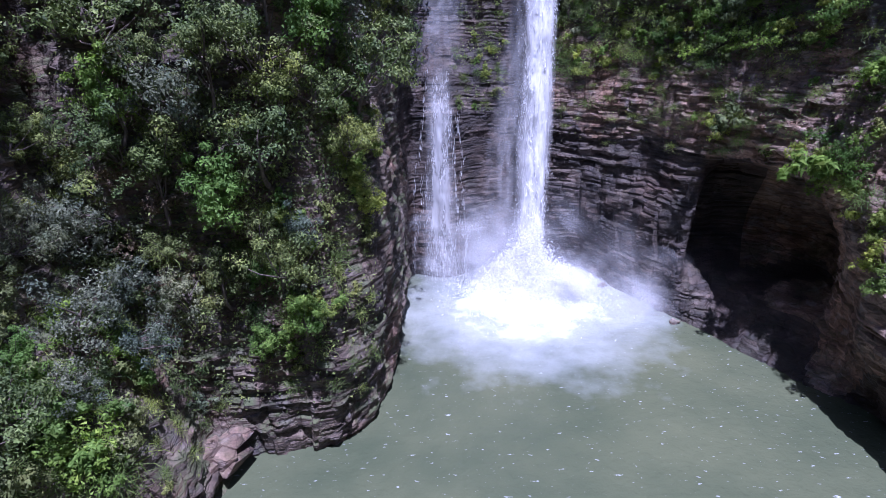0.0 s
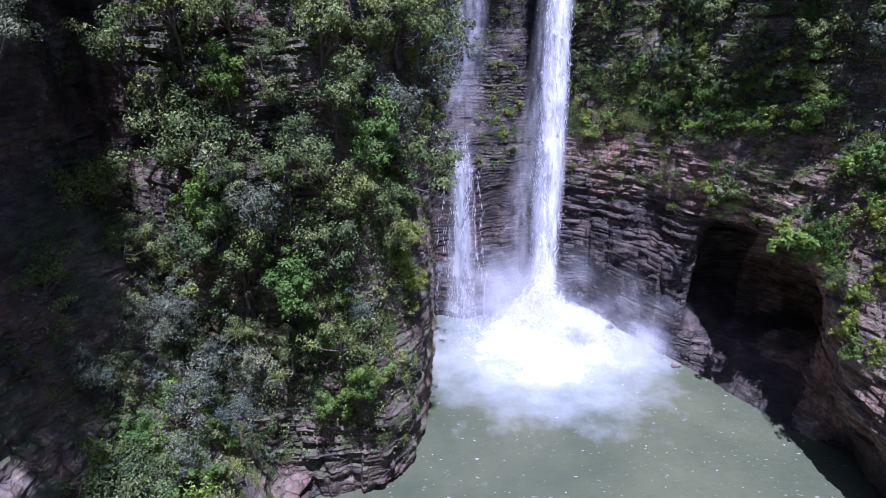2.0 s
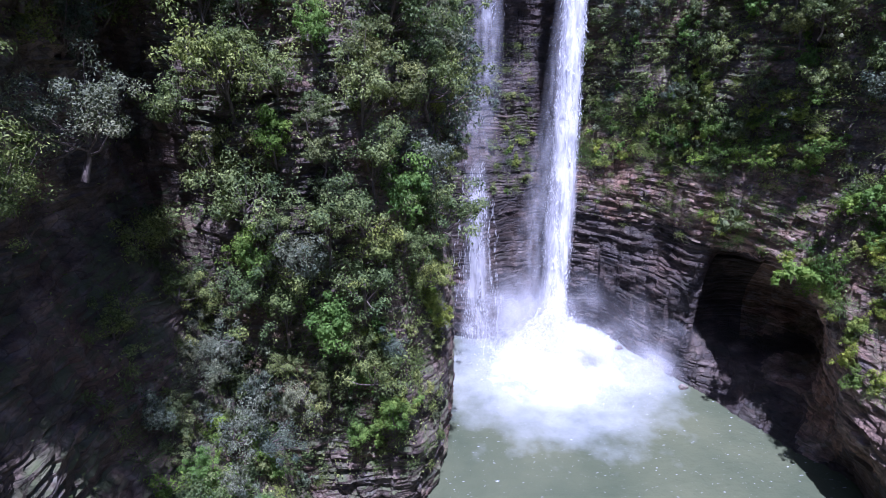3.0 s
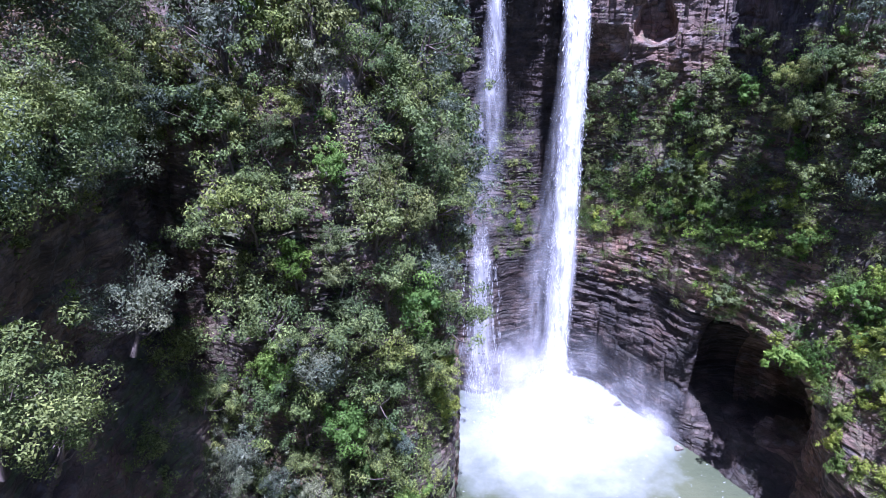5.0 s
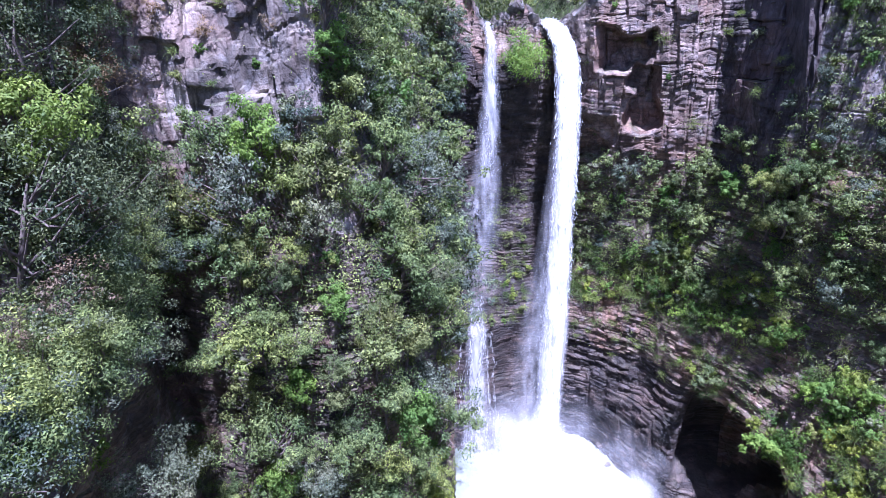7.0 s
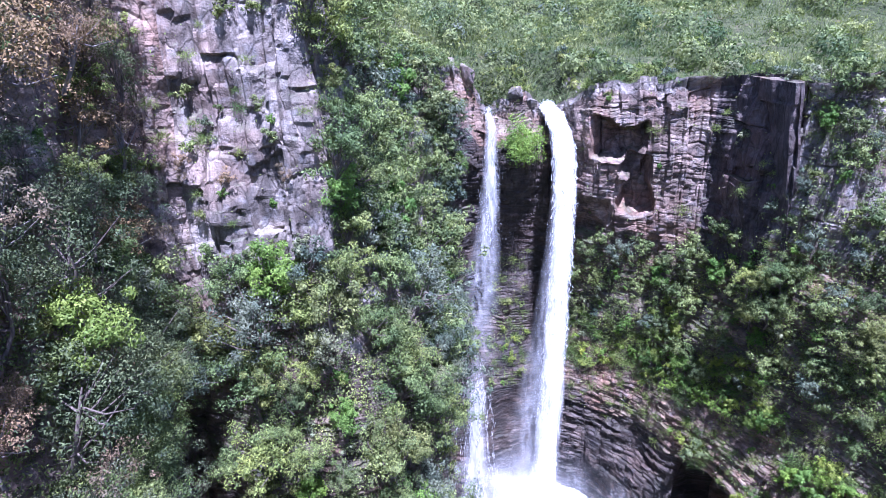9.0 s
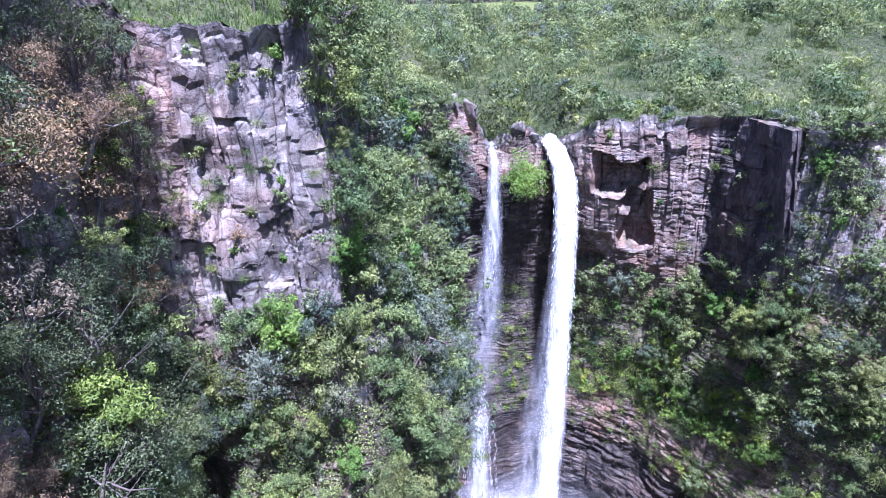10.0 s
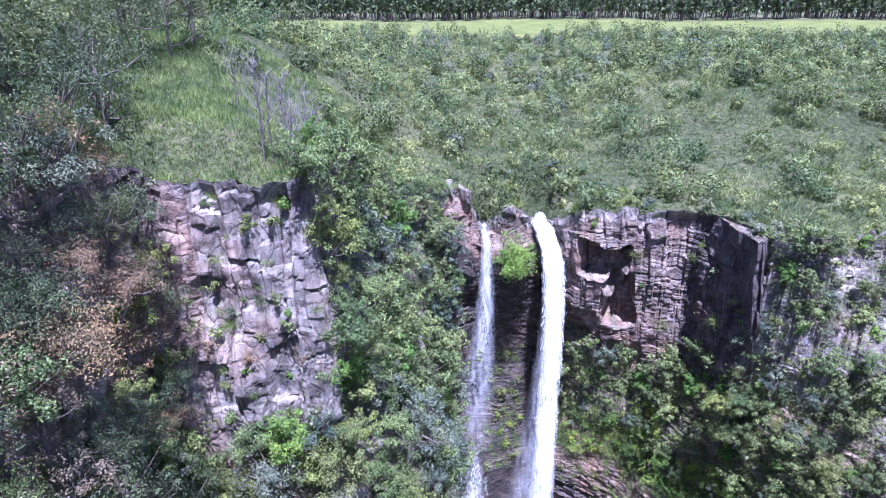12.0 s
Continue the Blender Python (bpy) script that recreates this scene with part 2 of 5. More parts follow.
def ground_material():
    m, t, b = material("meadow_ground")
    big = noise_tex(t, 0.035, 5)
    col = ramp(t, big, [(0.32, (0.045, 0.055, 0.025)), (0.5, (0.075, 0.085, 0.04)), (0.66, (0.13, 0.13, 0.065))])
    fine = noise_tex(t, 1.4, 8)
    col = mix(t, 0.7, col, ramp(t, fine, [(0.35, (0.3, 0.32, 0.3)), (0.65, (1.4, 1.35, 1.2))]), "MULTIPLY")
    soil = ramp(t, noise_tex(t, 0.3, 6), [(0.6, (0, 0, 0)), (0.72, (1, 1, 1))])
    col = mix(t, math_node(t, "MULTIPLY", soil, 0.5), col, (0.2, 0.15, 0.1))
    b.inputs["Roughness"].default_value = 1.0
    b.inputs["Specular IOR Level"].default_value = 0.1
    split = t.nodes.new("ShaderNodeSeparateXYZ")
    t.links.new(coords(t), split.inputs[0])
    far = math_node(t, "ADD", math_node(t, "DIVIDE", split.outputs["Y"], 1000.0), math_node(t, "MULTIPLY", noise_tex(t, 0.02, 3), 0.06))
    mown = ramp(t, far, [(0.312, (0, 0, 0)), (0.326, (1, 1, 1)), (0.43, (1, 1, 1)), (0.45, (0, 0, 0))])
    hay = ramp(t, noise_tex(t, 0.12, 6), [(0.35, (0.1, 0.12, 0.032)), (0.65, (0.16, 0.17, 0.05))])
    t.links.new(mix(t, mown, col, hay), b.inputs["Base Color"])
    bump(t, fine, b, 1.0, 0.8)
    return m


GROUND = ground_material()

# ---- plan of the gorge: stations along the wall, (x, y) at rising heights and the rim's height ----
LEVELS = (0.0, 8.0, 19.0, 30.0, 42.0, 54.0)
LEFT_NEAR = [
    (82, -24, -80, -24, -80, -25, -80, -26, -80, -28, -80, -30, -80, -34, -80),
    (82, -21, -12, -22, -12, -25, -12, -26, -12, -23.5, -12, -28, -12, -33, -12),
    (82, -18.5, 13, -21, 12, -25, 11, -27, 10, -23, 11, -26.5, 13, -32, 13),
    (82, -14, 24.5, -17.3, 25, -23, 26.5, -29, 29, -27, 28, -27.5, 25.5, -31.5, 28),
    (78, -15, 30, -19, 31.5, -24.5, 34.5, -28.5, 38, -29.5, 38.5, -29.5, 34.5, -30.5, 38),
    (75.8, -14.5, 32, -16.5, 31.5, -18, 32.5, -20, 33.5, -21, 34.2, -26, 38.5, -26.5, 40.8),
]
LEFT_FAR = [
    (76.2, -8, 33, -7.5, 33, -8.5, 34, -10, 35.2, -11.5, 35.6, -15, 38.4, -16.5, 40.8),
    (76, -5.5, 35.5, -5.5, 36.5, -5.4, 37.5, -6, 40.5, -7.5, 40.5, -13, 43.5, -15, 46),
    (73, -4, 46, -4, 46, -4.2, 47, -5, 48.5, -6.5, 49.5, -12.5, 55.5, -16.5, 60),
    (66.5, -4.5, 60, -4.5, 60, -4.5, 60, -4.2, 61, -5, 62, -7, 64, -9, 68),
]
BACK = [
    (66.5, -3.5, 63.5, -3.6, 64, -3.4, 65, -3.6, 69.3, -3.5, 70, -3.5, 70.5, -4.5, 72.5),
    (61.2, 0.4, 62.6, 0.4, 63.4, 0.3, 64.4, 0.3, 71, 0.5, 72.5, 0.5, 71.5, 0.5, 73),
    (63.5, 5, 65.5, 5, 66.2, 5, 67.4, 5, 71, 5, 73, 5, 70.5, 5, 73),
    (60.8, 10.5, 68, 10.5, 69, 10.5, 70, 10.3, 72, 10, 73, 9.5, 72, 9, 75),
    (64.3, 17, 65.5, 17, 66, 17, 66.8, 16.5, 68.3, 15.5, 69.4, 14, 67, 13.5, 68.5),
    (65.5, 21.5, 57, 22, 60.2, 22.4, 62.8, 22.9, 64.2, 22.5, 65.5, 22, 65, 21, 66.5),
]
RIGHT = [
    (66, 24.3, 52.5, 25.8, 54, 26.8, 55.8, 27, 58.5, 27.5, 61, 27.5, 63, 28, 64),
    (66.8, 27, 48.8, 33.5, 55.5, 29, 51.8, 30, 53.5, 31, 53.2, 31, 53.6, 30.8, 54.4),
    (67.2, 30.6, 41.5, 39, 50, 30.8, 45, 32.3, 47.5, 33, 48.5, 34.5, 49.5, 35.5, 51.2),
    (68, 34.5, 36.0, 30.8, 34.6, 33, 40.3, 35, 42.5, 36.5, 43.5, 39, 47, 42, 52),
    (70, 33, 26, 31.5, 26.5, 36, 32.5, 38.5, 35, 41, 36, 44, 38, 49, 42),
    (76, 38, -10, 38.5, -10, 39, -10, 42, -10, 45, -10, 50, -10, 56, -10),
]
BEHIND = [
    (80, 40, -80, 41, -80, 42, -80, 44, -80, 47, -80, 52, -80, 58, -80),
    (84, 5, -110, 5, -112, 5, -114, 5, -118, 5, -122, 5, -128, 5, -136),
]
STATIONS = LEFT_NEAR + LEFT_FAR + BACK + RIGHT + BEHIND
STEP = 0.21


def along(points, closed_at):
    """Catmull-Rom through rows of numbers, in a closed ring; closed_at gives how many pieces each stretch has."""
    rows, n = [], len(points)
    for i, pieces in enumerate(closed_at):
        p0, p1, p2, p3 = (points[(i + k) % n] for k in (-1, 0, 1, 2))
        f = (np.arange(pieces) / pieces)[:, None]
        curve = 0.5 * (2 * p1 + (p2 - p0) * f + (2 * p0 - 5 * p1 + 4 * p2 - p3) * f ** 2 + (3 * p1 - p0 - 3 * p2 + p3) * f ** 3)
        rows.append(0.65 * (p1 + (p2 - p1) * f) + 0.35 * curve)
    return np.concatenate(rows)


def build_gorge():
    stations = np.array(STATIONS, dtype=float)
    mid = stations[:, 7:9]
    pieces = []
    for i in range(len(stations)):
        length = np.linalg.norm(mid[(i + 1) % len(mid)] - mid[i])
        seen = 2 <= i <= 19
        pieces.append(max(3, int(length / ((STEP if i >= 9 or i == 5 else 0.32) if seen else 2.0))))
    cols = along(stations, pieces)
    start = np.concatenate([[0], np.cumsum(pieces)])
    top = cols[:, 0]
    heights, pos = [], []
    nlev = len(LEVELS) + 1
    for k in range(nlev - 1):
        gap = (LEVELS[k + 1] if k + 1 < len(LEVELS) else 72.0) - LEVELS[k]
        nrow = int(gap / STEP)
        f = np.arange(nrow + (k == nlev - 2)) / nrow
        za = np.full(len(cols), LEVELS[k])
        zb = np.full(len(cols), LEVELS[k + 1]) if k + 1 < len(LEVELS) else top
        pa, pb = cols[:, 1 + 2 * k:3 + 2 * k], cols[:, 3 + 2 * k:5 + 2 * k]
        g = 0.6 * f + 0.4 * f * f * (3 - 2 * f)
        heights.append(za[:, None] + (zb - za)[:, None] * f[None, :])
        pos.append(pa[:, None, :] + (pb - pa)[:, None, :] * g[None, :, None])
    z, xy = np.concatenate(heights, axis=1), np.concatenate(pos, axis=1)
    pts = np.concatenate([xy, z[:, :, None]], axis=2)
    # let the wall begin under the water
    foot = pts[:, :1].copy()
    foot[:, :, 2] = -3.0
    pts = np.concatenate([foot, pts], axis=1)
    ncol, nrow = pts.shape[:2]
    # outward side: into the gorge, across the wall's run
    run = np.roll(xy[:, :, :], -1, axis=0) - np.roll(xy, 1, axis=0)
    run = np.concatenate([run[:, :1], run], axis=1)
    for _ in range(3):
        run = run + np.roll(run, 1, axis=0) + np.roll(run, -1, axis=0)
    run /= np.linalg.norm(run, axis=2, keepdims=True) + 1e-9
    side = np.stack([run[:, :, 1], -run[:, :, 0]], axis=2)
    flat = pts.reshape(-1, 3)
    # distance along the wall, for the blocks
    d = np.concatenate([[0], np.cumsum(np.linalg.norm(np.diff(xy[:, 60], axis=0), axis=1))])
    s = np.repeat(d, nrow)
    zz = flat[:, 2]
    where = np.repeat(np.interp(np.arange(ncol), start, np.arange(len(start))), nrow)
    push = 1.0 * fbm(flat * 0.09, 3, 3) + 0.25 * fbm(flat * 0.35, 3, 9)
    wob = value_noise(np.stack([s * 0.12, zz * 0.1, zz * 0], 1), 21)
    layer_pos = zz / 0.5 + 0.3 * wob + 0.25 * s * 0.1 + 1.1 * value_noise(np.stack([zz * 0.55, zz * 0, zz * 0], 1), 22)
    layer = np.floor(layer_pos)
    ledge = hash3(layer, layer * 0, layer * 0, 5) - 0.5
    block_pos = (s + 0.5 * value_noise(np.stack([s * 0.4, zz * 0.4, zz * 0], 1), 8)) / (0.7 + 1.5 * hash3(layer, layer * 0 + 5, layer * 0, 6)) + 7 * hash3(layer, layer * 0 + 3, layer * 0, 6)
    block = hash3(np.floor(block_pos), layer, layer * 0, 7) - 0.5
    joint = np.minimum(np.abs(layer_pos - np.round(layer_pos)) * 0.5, np.abs(block_pos - np.round(block_pos)) * 1.3)
    push_strata = 0.42 * ledge + 0.45 * block - 0.2 * (1 - smooth(0.0, 0.16, joint))
    # tall broken columns
    def slabs(wide, high, drift, seed):
        """Upright flat slabs, each set back and tilted by its own amount, with open joints; their joints' closeness too."""
        cs = s / wide + drift * value_noise(np.stack([s * 0.25 / wide, zz * 0.12, zz * 0 + 5], 1), seed)
        cz = zz / high + drift * value_noise(np.stack([s * 0.3 / wide, zz * 0.1, zz * 0], 1), seed + 1) + 3 * hash3(np.floor(cs), cs * 0, cs * 0, seed + 2)
        i, k = np.floor(cs), np.floor(cz)
        face = hash3(i, k, i * 0, seed + 3) - 0.5 + (hash3(i, i * 0, i * 0, seed + 4) - 0.5)
        face += (cs - i - 0.5) * 1.3 * (hash3(i, k, i * 0 + 1, seed + 5) - 0.5) + (cz - k - 0.5) * 1.1 * (hash3(i, k, i * 0 + 2, seed + 6) - 0.5)
        gap = np.minimum(np.abs(cs - np.round(cs)) * wide, np.abs(cz - np.round(cz)) * high)
        return face, 1 - smooth(0.0, 0.17, gap)

    column, seam = slabs(2.6, 6.2, 0.4, 31)
    small, seam_small = slabs(0.95, 2.3, 0.4, 131)
    bedded = smooth(-0.35, 0.45, fbm(flat * 0.2, 2, 41))
    push_strata = push_strata * (0.3 + 0.7 * bedded) + (1 - bedded) * (0.35 * column + 0.25 * small - 0.2 * seam)
    tall = smooth(48, 54, zz) * (flat[:, 0] < 60)
    falls = band(where, 9.4, 13.2, 0.2)
    push = push + push_strata * (1 - np.where(where < 9.4, 0.9, 0.6) * tall) * (1 - 0.45 * falls) + tall * (np.where(where < 9.4, 0.62, 0.5) * column + 0.3 * small - 0.22 * seam - 0.08 * seam_small)
    # square hollow under the dry face, and the hollow behind the falls
    fx = flat[:, 0] + 0.9 * value_noise(flat * 0.7, 35)
    hz = zz + 0.9 * value_noise(flat * 0.6, 36)
    push -= (flat[:, 1] > 60) * np.maximum(3.0 * band(fx, 13.8, 19.2, 0.35) * band(hz, 55.8, 60.2, 0.4), 3.4 * band(fx, 17.6, 21.2, 0.35) * band(hz, 48.5, 56, 0.4))
    push -= 1.5 * band(fx, 12.5, 16.5, 0.5) * band(zz, 44, 49.5, 0.8) * (flat[:, 1] > 60)
    push -= 4.0 * band(where, 16.1, 17.9, 0.22) * band(zz, 4.5, 16.3, 1.3)
    fade = np.minimum(smooth(-3, 1, zz), 1 - 0.85 * smooth(-1.2, 0, zz - np.repeat(top, nrow)))
    out = flat.copy()
    out[:, :2] += side.reshape(-1, 2) * (push * fade)[:, None]
    out[:, 2] += 0.25 * fbm(flat * 0.5, 2, 14) * (zz > 1) * fade
    notch = np.floor(s / 2.1 + 0.6 * value_noise(np.stack([s * 0.2, s * 0, s * 0], 1), 61))
    out[:, 2] += smooth(-5, 0, zz - np.repeat(top, nrow)) * (0.9 * (hash3(notch, notch * 0, notch * 0, 62) - 0.6) + 0.3 * value_noise(np.stack([s * 0.9, s * 0, s * 0], 1), 63))
    out = out.reshape(ncol, nrow, 3)
    return out, side, start


WALL, SIDE, START = build_gorge()
ROWS_UP = WALL.shape[1]
AT = np.interp(np.arange(len(WALL)), START, np.arange(len(START)))  # each column's place among the stations


def wall_piece(name, a, b, mats, split, label):
    """The stretch of wall from column a to column b; from the height split upwards it is of the second rock."""
    cols = WALL[np.arange(a, b + 1) % len(WALL)]
    faces = grid_faces(len(cols), ROWS_UP)
    flat = cols.reshape(-1, 3)
    ob = new(name, mesh_of(name, flat, faces))
    for m in mats:
        ob.data.materials.append(m)
    mid = flat[faces[:, 0]]
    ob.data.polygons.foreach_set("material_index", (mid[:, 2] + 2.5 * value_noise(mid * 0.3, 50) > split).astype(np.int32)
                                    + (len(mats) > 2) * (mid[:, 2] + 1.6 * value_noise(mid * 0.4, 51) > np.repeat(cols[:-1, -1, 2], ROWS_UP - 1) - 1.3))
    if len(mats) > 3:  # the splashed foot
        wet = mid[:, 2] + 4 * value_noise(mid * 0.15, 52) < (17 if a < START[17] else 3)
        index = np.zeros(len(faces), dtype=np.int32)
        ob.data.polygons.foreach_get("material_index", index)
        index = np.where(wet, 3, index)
        if len(mats) > 4:  # the overgrown middle
            index = np.where((mid[:, 2] + 3 * value_noise(mid * 0.2, 53) > 27.5) & (mid[:, 2] + 3 * value_noise(mid * 0.25, 54) < 45), 4, index)
        if len(mats) > 5:  # the dark fin, and the cliff beside it with its shadow as dark rock
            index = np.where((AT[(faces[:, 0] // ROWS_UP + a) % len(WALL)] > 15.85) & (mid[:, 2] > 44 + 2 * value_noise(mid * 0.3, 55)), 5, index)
        ob.data.polygons.foreach_set("material_index", index.astype(np.int32))
    return tagged(ob, label, "cliff", kind="structure")


wall_piece("cliff_near", START[0], START[5], (ROCK_MOSSY_SHADE, ROCK_FACE), 48, "shaded reddish brown gorge cliff overgrown with trees and shrubs")
wall_piece("cliff_spur", START[5], START[9], (ROCK_MOSSY_SHADE, ROCK_GREY), 47, "pale grey fractured rock spur with trees on its ledges")
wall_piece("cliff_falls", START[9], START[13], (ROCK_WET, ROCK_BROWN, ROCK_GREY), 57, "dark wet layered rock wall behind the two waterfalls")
wall_piece("cliff_side", START[13], START[17], (ROCK_BROWN, ROCK_FACE, ROCK_GREY, ROCK_WET, ROCK_MOSSY_SHADE, ROCK_PILLAR), 47, "reddish brown layered cliff with an overhang above the pool")
wall_piece("cliff_east", START[17], START[20], (ROCK_BROWN, ROCK_GREY, ROCK_GREY, ROCK_WET, ROCK_MOSSY_SHADE), 50, "brown layered cliff bleached white near the rim")
wall_piece("cliff_behind", START[20], START[22], (ROCK_BROWN, ROCK_FACE), 50, "brown gorge wall closing the valley downstream")


def plateau_height(x, y):
    h = 66.5 + 0.062 * np.clip(y - 72, 0, 280) + 0.05 * np.clip(y - 352, 0, 300)
    h = h + 13.5 * smooth(-8, -26, x) * smooth(170, 60, y) + 8 * smooth(30, -20, y) + 8 * smooth(48, 88, y) * smooth(-22, -42, x) * smooth(260, 120, y)
    h = h + 6 * smooth(12, 58, x) * smooth(62, 104, y) * smooth(300, 130, y) + 1.2 * smooth(80, 120, y) * smooth(300, 160, y)
    h = h + 1.2 * fbm(np.stack([x * 0.02, y * 0.02, x * 0], 1), 3, 40) + 0.4 * fbm(np.stack([x * 0.12, y * 0.12, x * 0], 1), 3, 44)
    return h


def build_plateau():
    rim = WALL[:, -1]
    pick = np.arange(0, len(rim), 3)
    rim = rim[pick]
    centre = np.array([2.0, 20.0])
    way = rim[:, :2] - centre
    way /= np.linalg.norm(way, axis=1, keepdims=True)
    offs = np.concatenate([[0, 0.5, 1.2], 2 * 1.16 ** np.arange(0, 50)])
    rows = []
    for o in offs:
        p = rim[:, :2] + way * o
        f = smooth(0, 9, np.full(len(p), o))
        rows.append(np.stack([p[:, 0], p[:, 1], rim[:, 2] * (1 - f) + plateau_height(p[:, 0], p[:, 1]) * f + 0.02], 1))
    pts = np.stack(rows, axis=1)
    pts = np.concatenate([pts, pts[:1]], axis=0)
    faces = grid_faces(len(pts), len(offs))
    ob = new("ground", mesh_of("ground", pts.reshape(-1, 3), faces, True))
    ob.data.materials.append(GROUND)
    tagged(ob, "rolling green bush covered plateau above the gorge", "ground", kind="structure")
    return BVHTree.FromPolygons([tuple(p) for p in pts.reshape(-1, 3)], [tuple(f) for f in faces.tolist()])


GROUND_TREE = build_plateau()


def on_ground(x, y):
    """The ground's height under each place; nan over the gorge."""
    out = np.full(len(x), np.nan)
    for i, (a, b) in enumerate(zip(x, y)):
        hit = GROUND_TREE.ray_cast(Vector((a, b, 400)), Vector((0, 0, -1)))[0]
        if hit is not None:
            out[i] = hit.z
    return out


# ---- pool ----
FALL_X, FALL_Y = 12.0, 62.0


def water_material():
    m, t, b = material("pool_water")
    v = coords(t)
    away = node(t, "ShaderNodeVectorMath")
    away.operation = "DISTANCE"
    t.links.new(v, away.inputs[0])
    away.inputs[1].default_value = (FALL_X - 2.5, FALL_Y - 6, 0)
    n = noise_tex(t, 0.22, 6)
    col = ramp(t, noise_tex(t, 0.07, 4), [(0.35, (0.065, 0.08, 0.045)), (0.65, (0.11, 0.12, 0.065))])
    reach = math_node(t, "ADD", math_node(t, "DIVIDE", away.outputs["Value"], 17.5), math_node(t, "MULTIPLY", math_node(t, "SUBTRACT", n, 0.5), 0.9))
    foam = ramp(t, reach, [(0.2, (1, 1, 1)), (0.45, (0.3, 0.3, 0.3)), (1.1, (0, 0, 0))])
    # White flecks all over the pool: foam streaks, and ripple highlights painted as colour.
    foam_glints = ramp(t, noise_tex(t, 1.5, 4, (1, 2.4, 1)), [(0.65, (0, 0, 0)), (0.74, (1, 1, 1))])
    foam = math_node(t, "MAXIMUM", foam, math_node(t, "MULTIPLY", foam_glints, 0.45))
    t.links.new(mix(t, foam, col, (0.8, 0.84, 0.86)), b.inputs["Base Color"])
    b.inputs["Roughness"].default_value = 0.18
    b.inputs["IOR"].default_value = 1.33
    bump(t, math_node(t, "ADD", noise_tex(t, 1.3, 5), noise_tex(t, 0.3, 3)), b, 0.6, 0.25)
    return m


gx, gy = np.meshgrid(np.linspace(-45, 65, 56), np.linspace(-125, 80, 104), indexing="ij")
pool = new("pool_water", mesh_of("pool_water", np.stack([gx.ravel(), gy.ravel(), 0.05 * fbm(np.stack([gx.ravel() * 0.4, gy.ravel() * 0.4, gx.ravel() * 0], 1), 3, 60)], 1), grid_faces(56, 104), True))
pool.data.materials.append(water_material())
tagged(pool, "murky green plunge pool churned white below the falls", "water", kind="structure")

# ---- helpers for things ----
MESHES = {}

def thing(name, label, category, m, group="", kind=""):
    ob = new(name)
    ob.empty_display_size = 0.3
    ob.matrix_basis = m
    return tagged(ob, label, category, group, kind)


def part(name, me, mat, parent, label=""):
    ob = new(name, me)
    if len(me.materials) == 0:
        me.materials.append(mat)
    ob.parent = parent
    return tagged(ob, label)


def tube(points, radii, sides=5):
    """A tapered limb along points, as arrays of verts and quads."""
    points = np.array(points, dtype=float)
    verts, ring = [], np.arange(sides) * 2 * np.pi / sides
    for i, p in enumerate(points):
        d = points[min(i + 1, len(points) - 1)] - points[max(i - 1, 0)]
        d /= np.linalg.norm(d) + 1e-9
        a = np.cross(d, (0.31, 0.87, 0.12))
        a /= np.linalg.norm(a) + 1e-9
        b = np.cross(d, a)
        verts.append(p + radii[i] * (np.cos(ring)[:, None] * a + np.sin(ring)[:, None] * b))
    verts = np.concatenate(verts)
    k = np.arange(sides)
    faces = [np.stack([i * sides + k, i * sides + (k + 1) % sides, (i + 1) * sides + (k + 1) % sides, (i + 1) * sides + k], 1) for i in range(len(points) - 1)]
    return verts, np.concatenate(faces)


def joined(pieces):
    verts, faces, n = [], [], 0
    for v, f in pieces:
        verts.append(v)
        faces.append(f + n)
        n += len(v)
    return np.concatenate(verts), np.concatenate(faces)


def unit(v):
    return v / (np.linalg.norm(v, axis=1, keepdims=True) + 1e-9)


def leaves_at(rng, at, normal, length, width, droop=0.3):
    """A pointed leaf at each place, lying across its normal."""
    n = len(at)
    tip = unit(np.cross(normal, rng.normal(size=(n, 3))) + np.array([0, 0, -droop]))
    across = unit(np.cross(normal, tip))
    size = rng.uniform(0.65, 1.25, (n, 1))
    l, w = length * size, width * size
    curl = unit(normal) * l * 0.25
    verts = np.stack([at - across * w * 0.5, at + across * w * 0.5, at + tip * l - curl], axis=1).reshape(-1, 3)
    return verts, np.arange(n * 3).reshape(-1, 3)


def crown_cloud(rng, radius, height, clumps, per, leaf, base=0.0, ragged=0.75, narrow=0.4):
    """Leaves in uneven clumps over a lobed crown; also the clumps' centres."""
    way = unit(rng.normal(size=(clumps, 3)) + np.array([0, 0, 0.25]))
    reach = rng.uniform(narrow, 1.0, (clumps, 1)) * (1 + ragged * value_noise(way * 1.7 + rng.uniform(0, 50), 3)[:, None])
    skew = rng.uniform(0.72, 1.28, 2)
    centre = way * reach * np.array([radius * skew[0], radius * skew[1], height * 0.5]) + np.array([0, 0, base + height * 0.5])
    centre[:, :2] += 0.3 * radius * rng.normal(size=2) * (centre[:, 2:] / (base + height) - 0.5)
    owner = np.repeat(np.arange(clumps), per)
    shell = unit(rng.normal(size=(len(owner), 3)) + np.array([0, 0, 0.35]))
    loose = shell * (rng.uniform(0.25, 1.1, (len(owner), 1)) ** 0.6) * np.array([1, 1, 0.75]) * radius * (0.14 + 0.2 * rng.uniform(size=clumps))[owner][:, None]
    at = centre[owner] + loose
    normal = unit(shell * 1.0 + way[owner] * 0.25 + np.array([0, 0, 0.5]) + rng.normal(size=at.shape) * 0.3)
    return leaves_at(rng, at, normal, leaf, leaf * 0.52), centre


TREES, SHRUBS = [], []


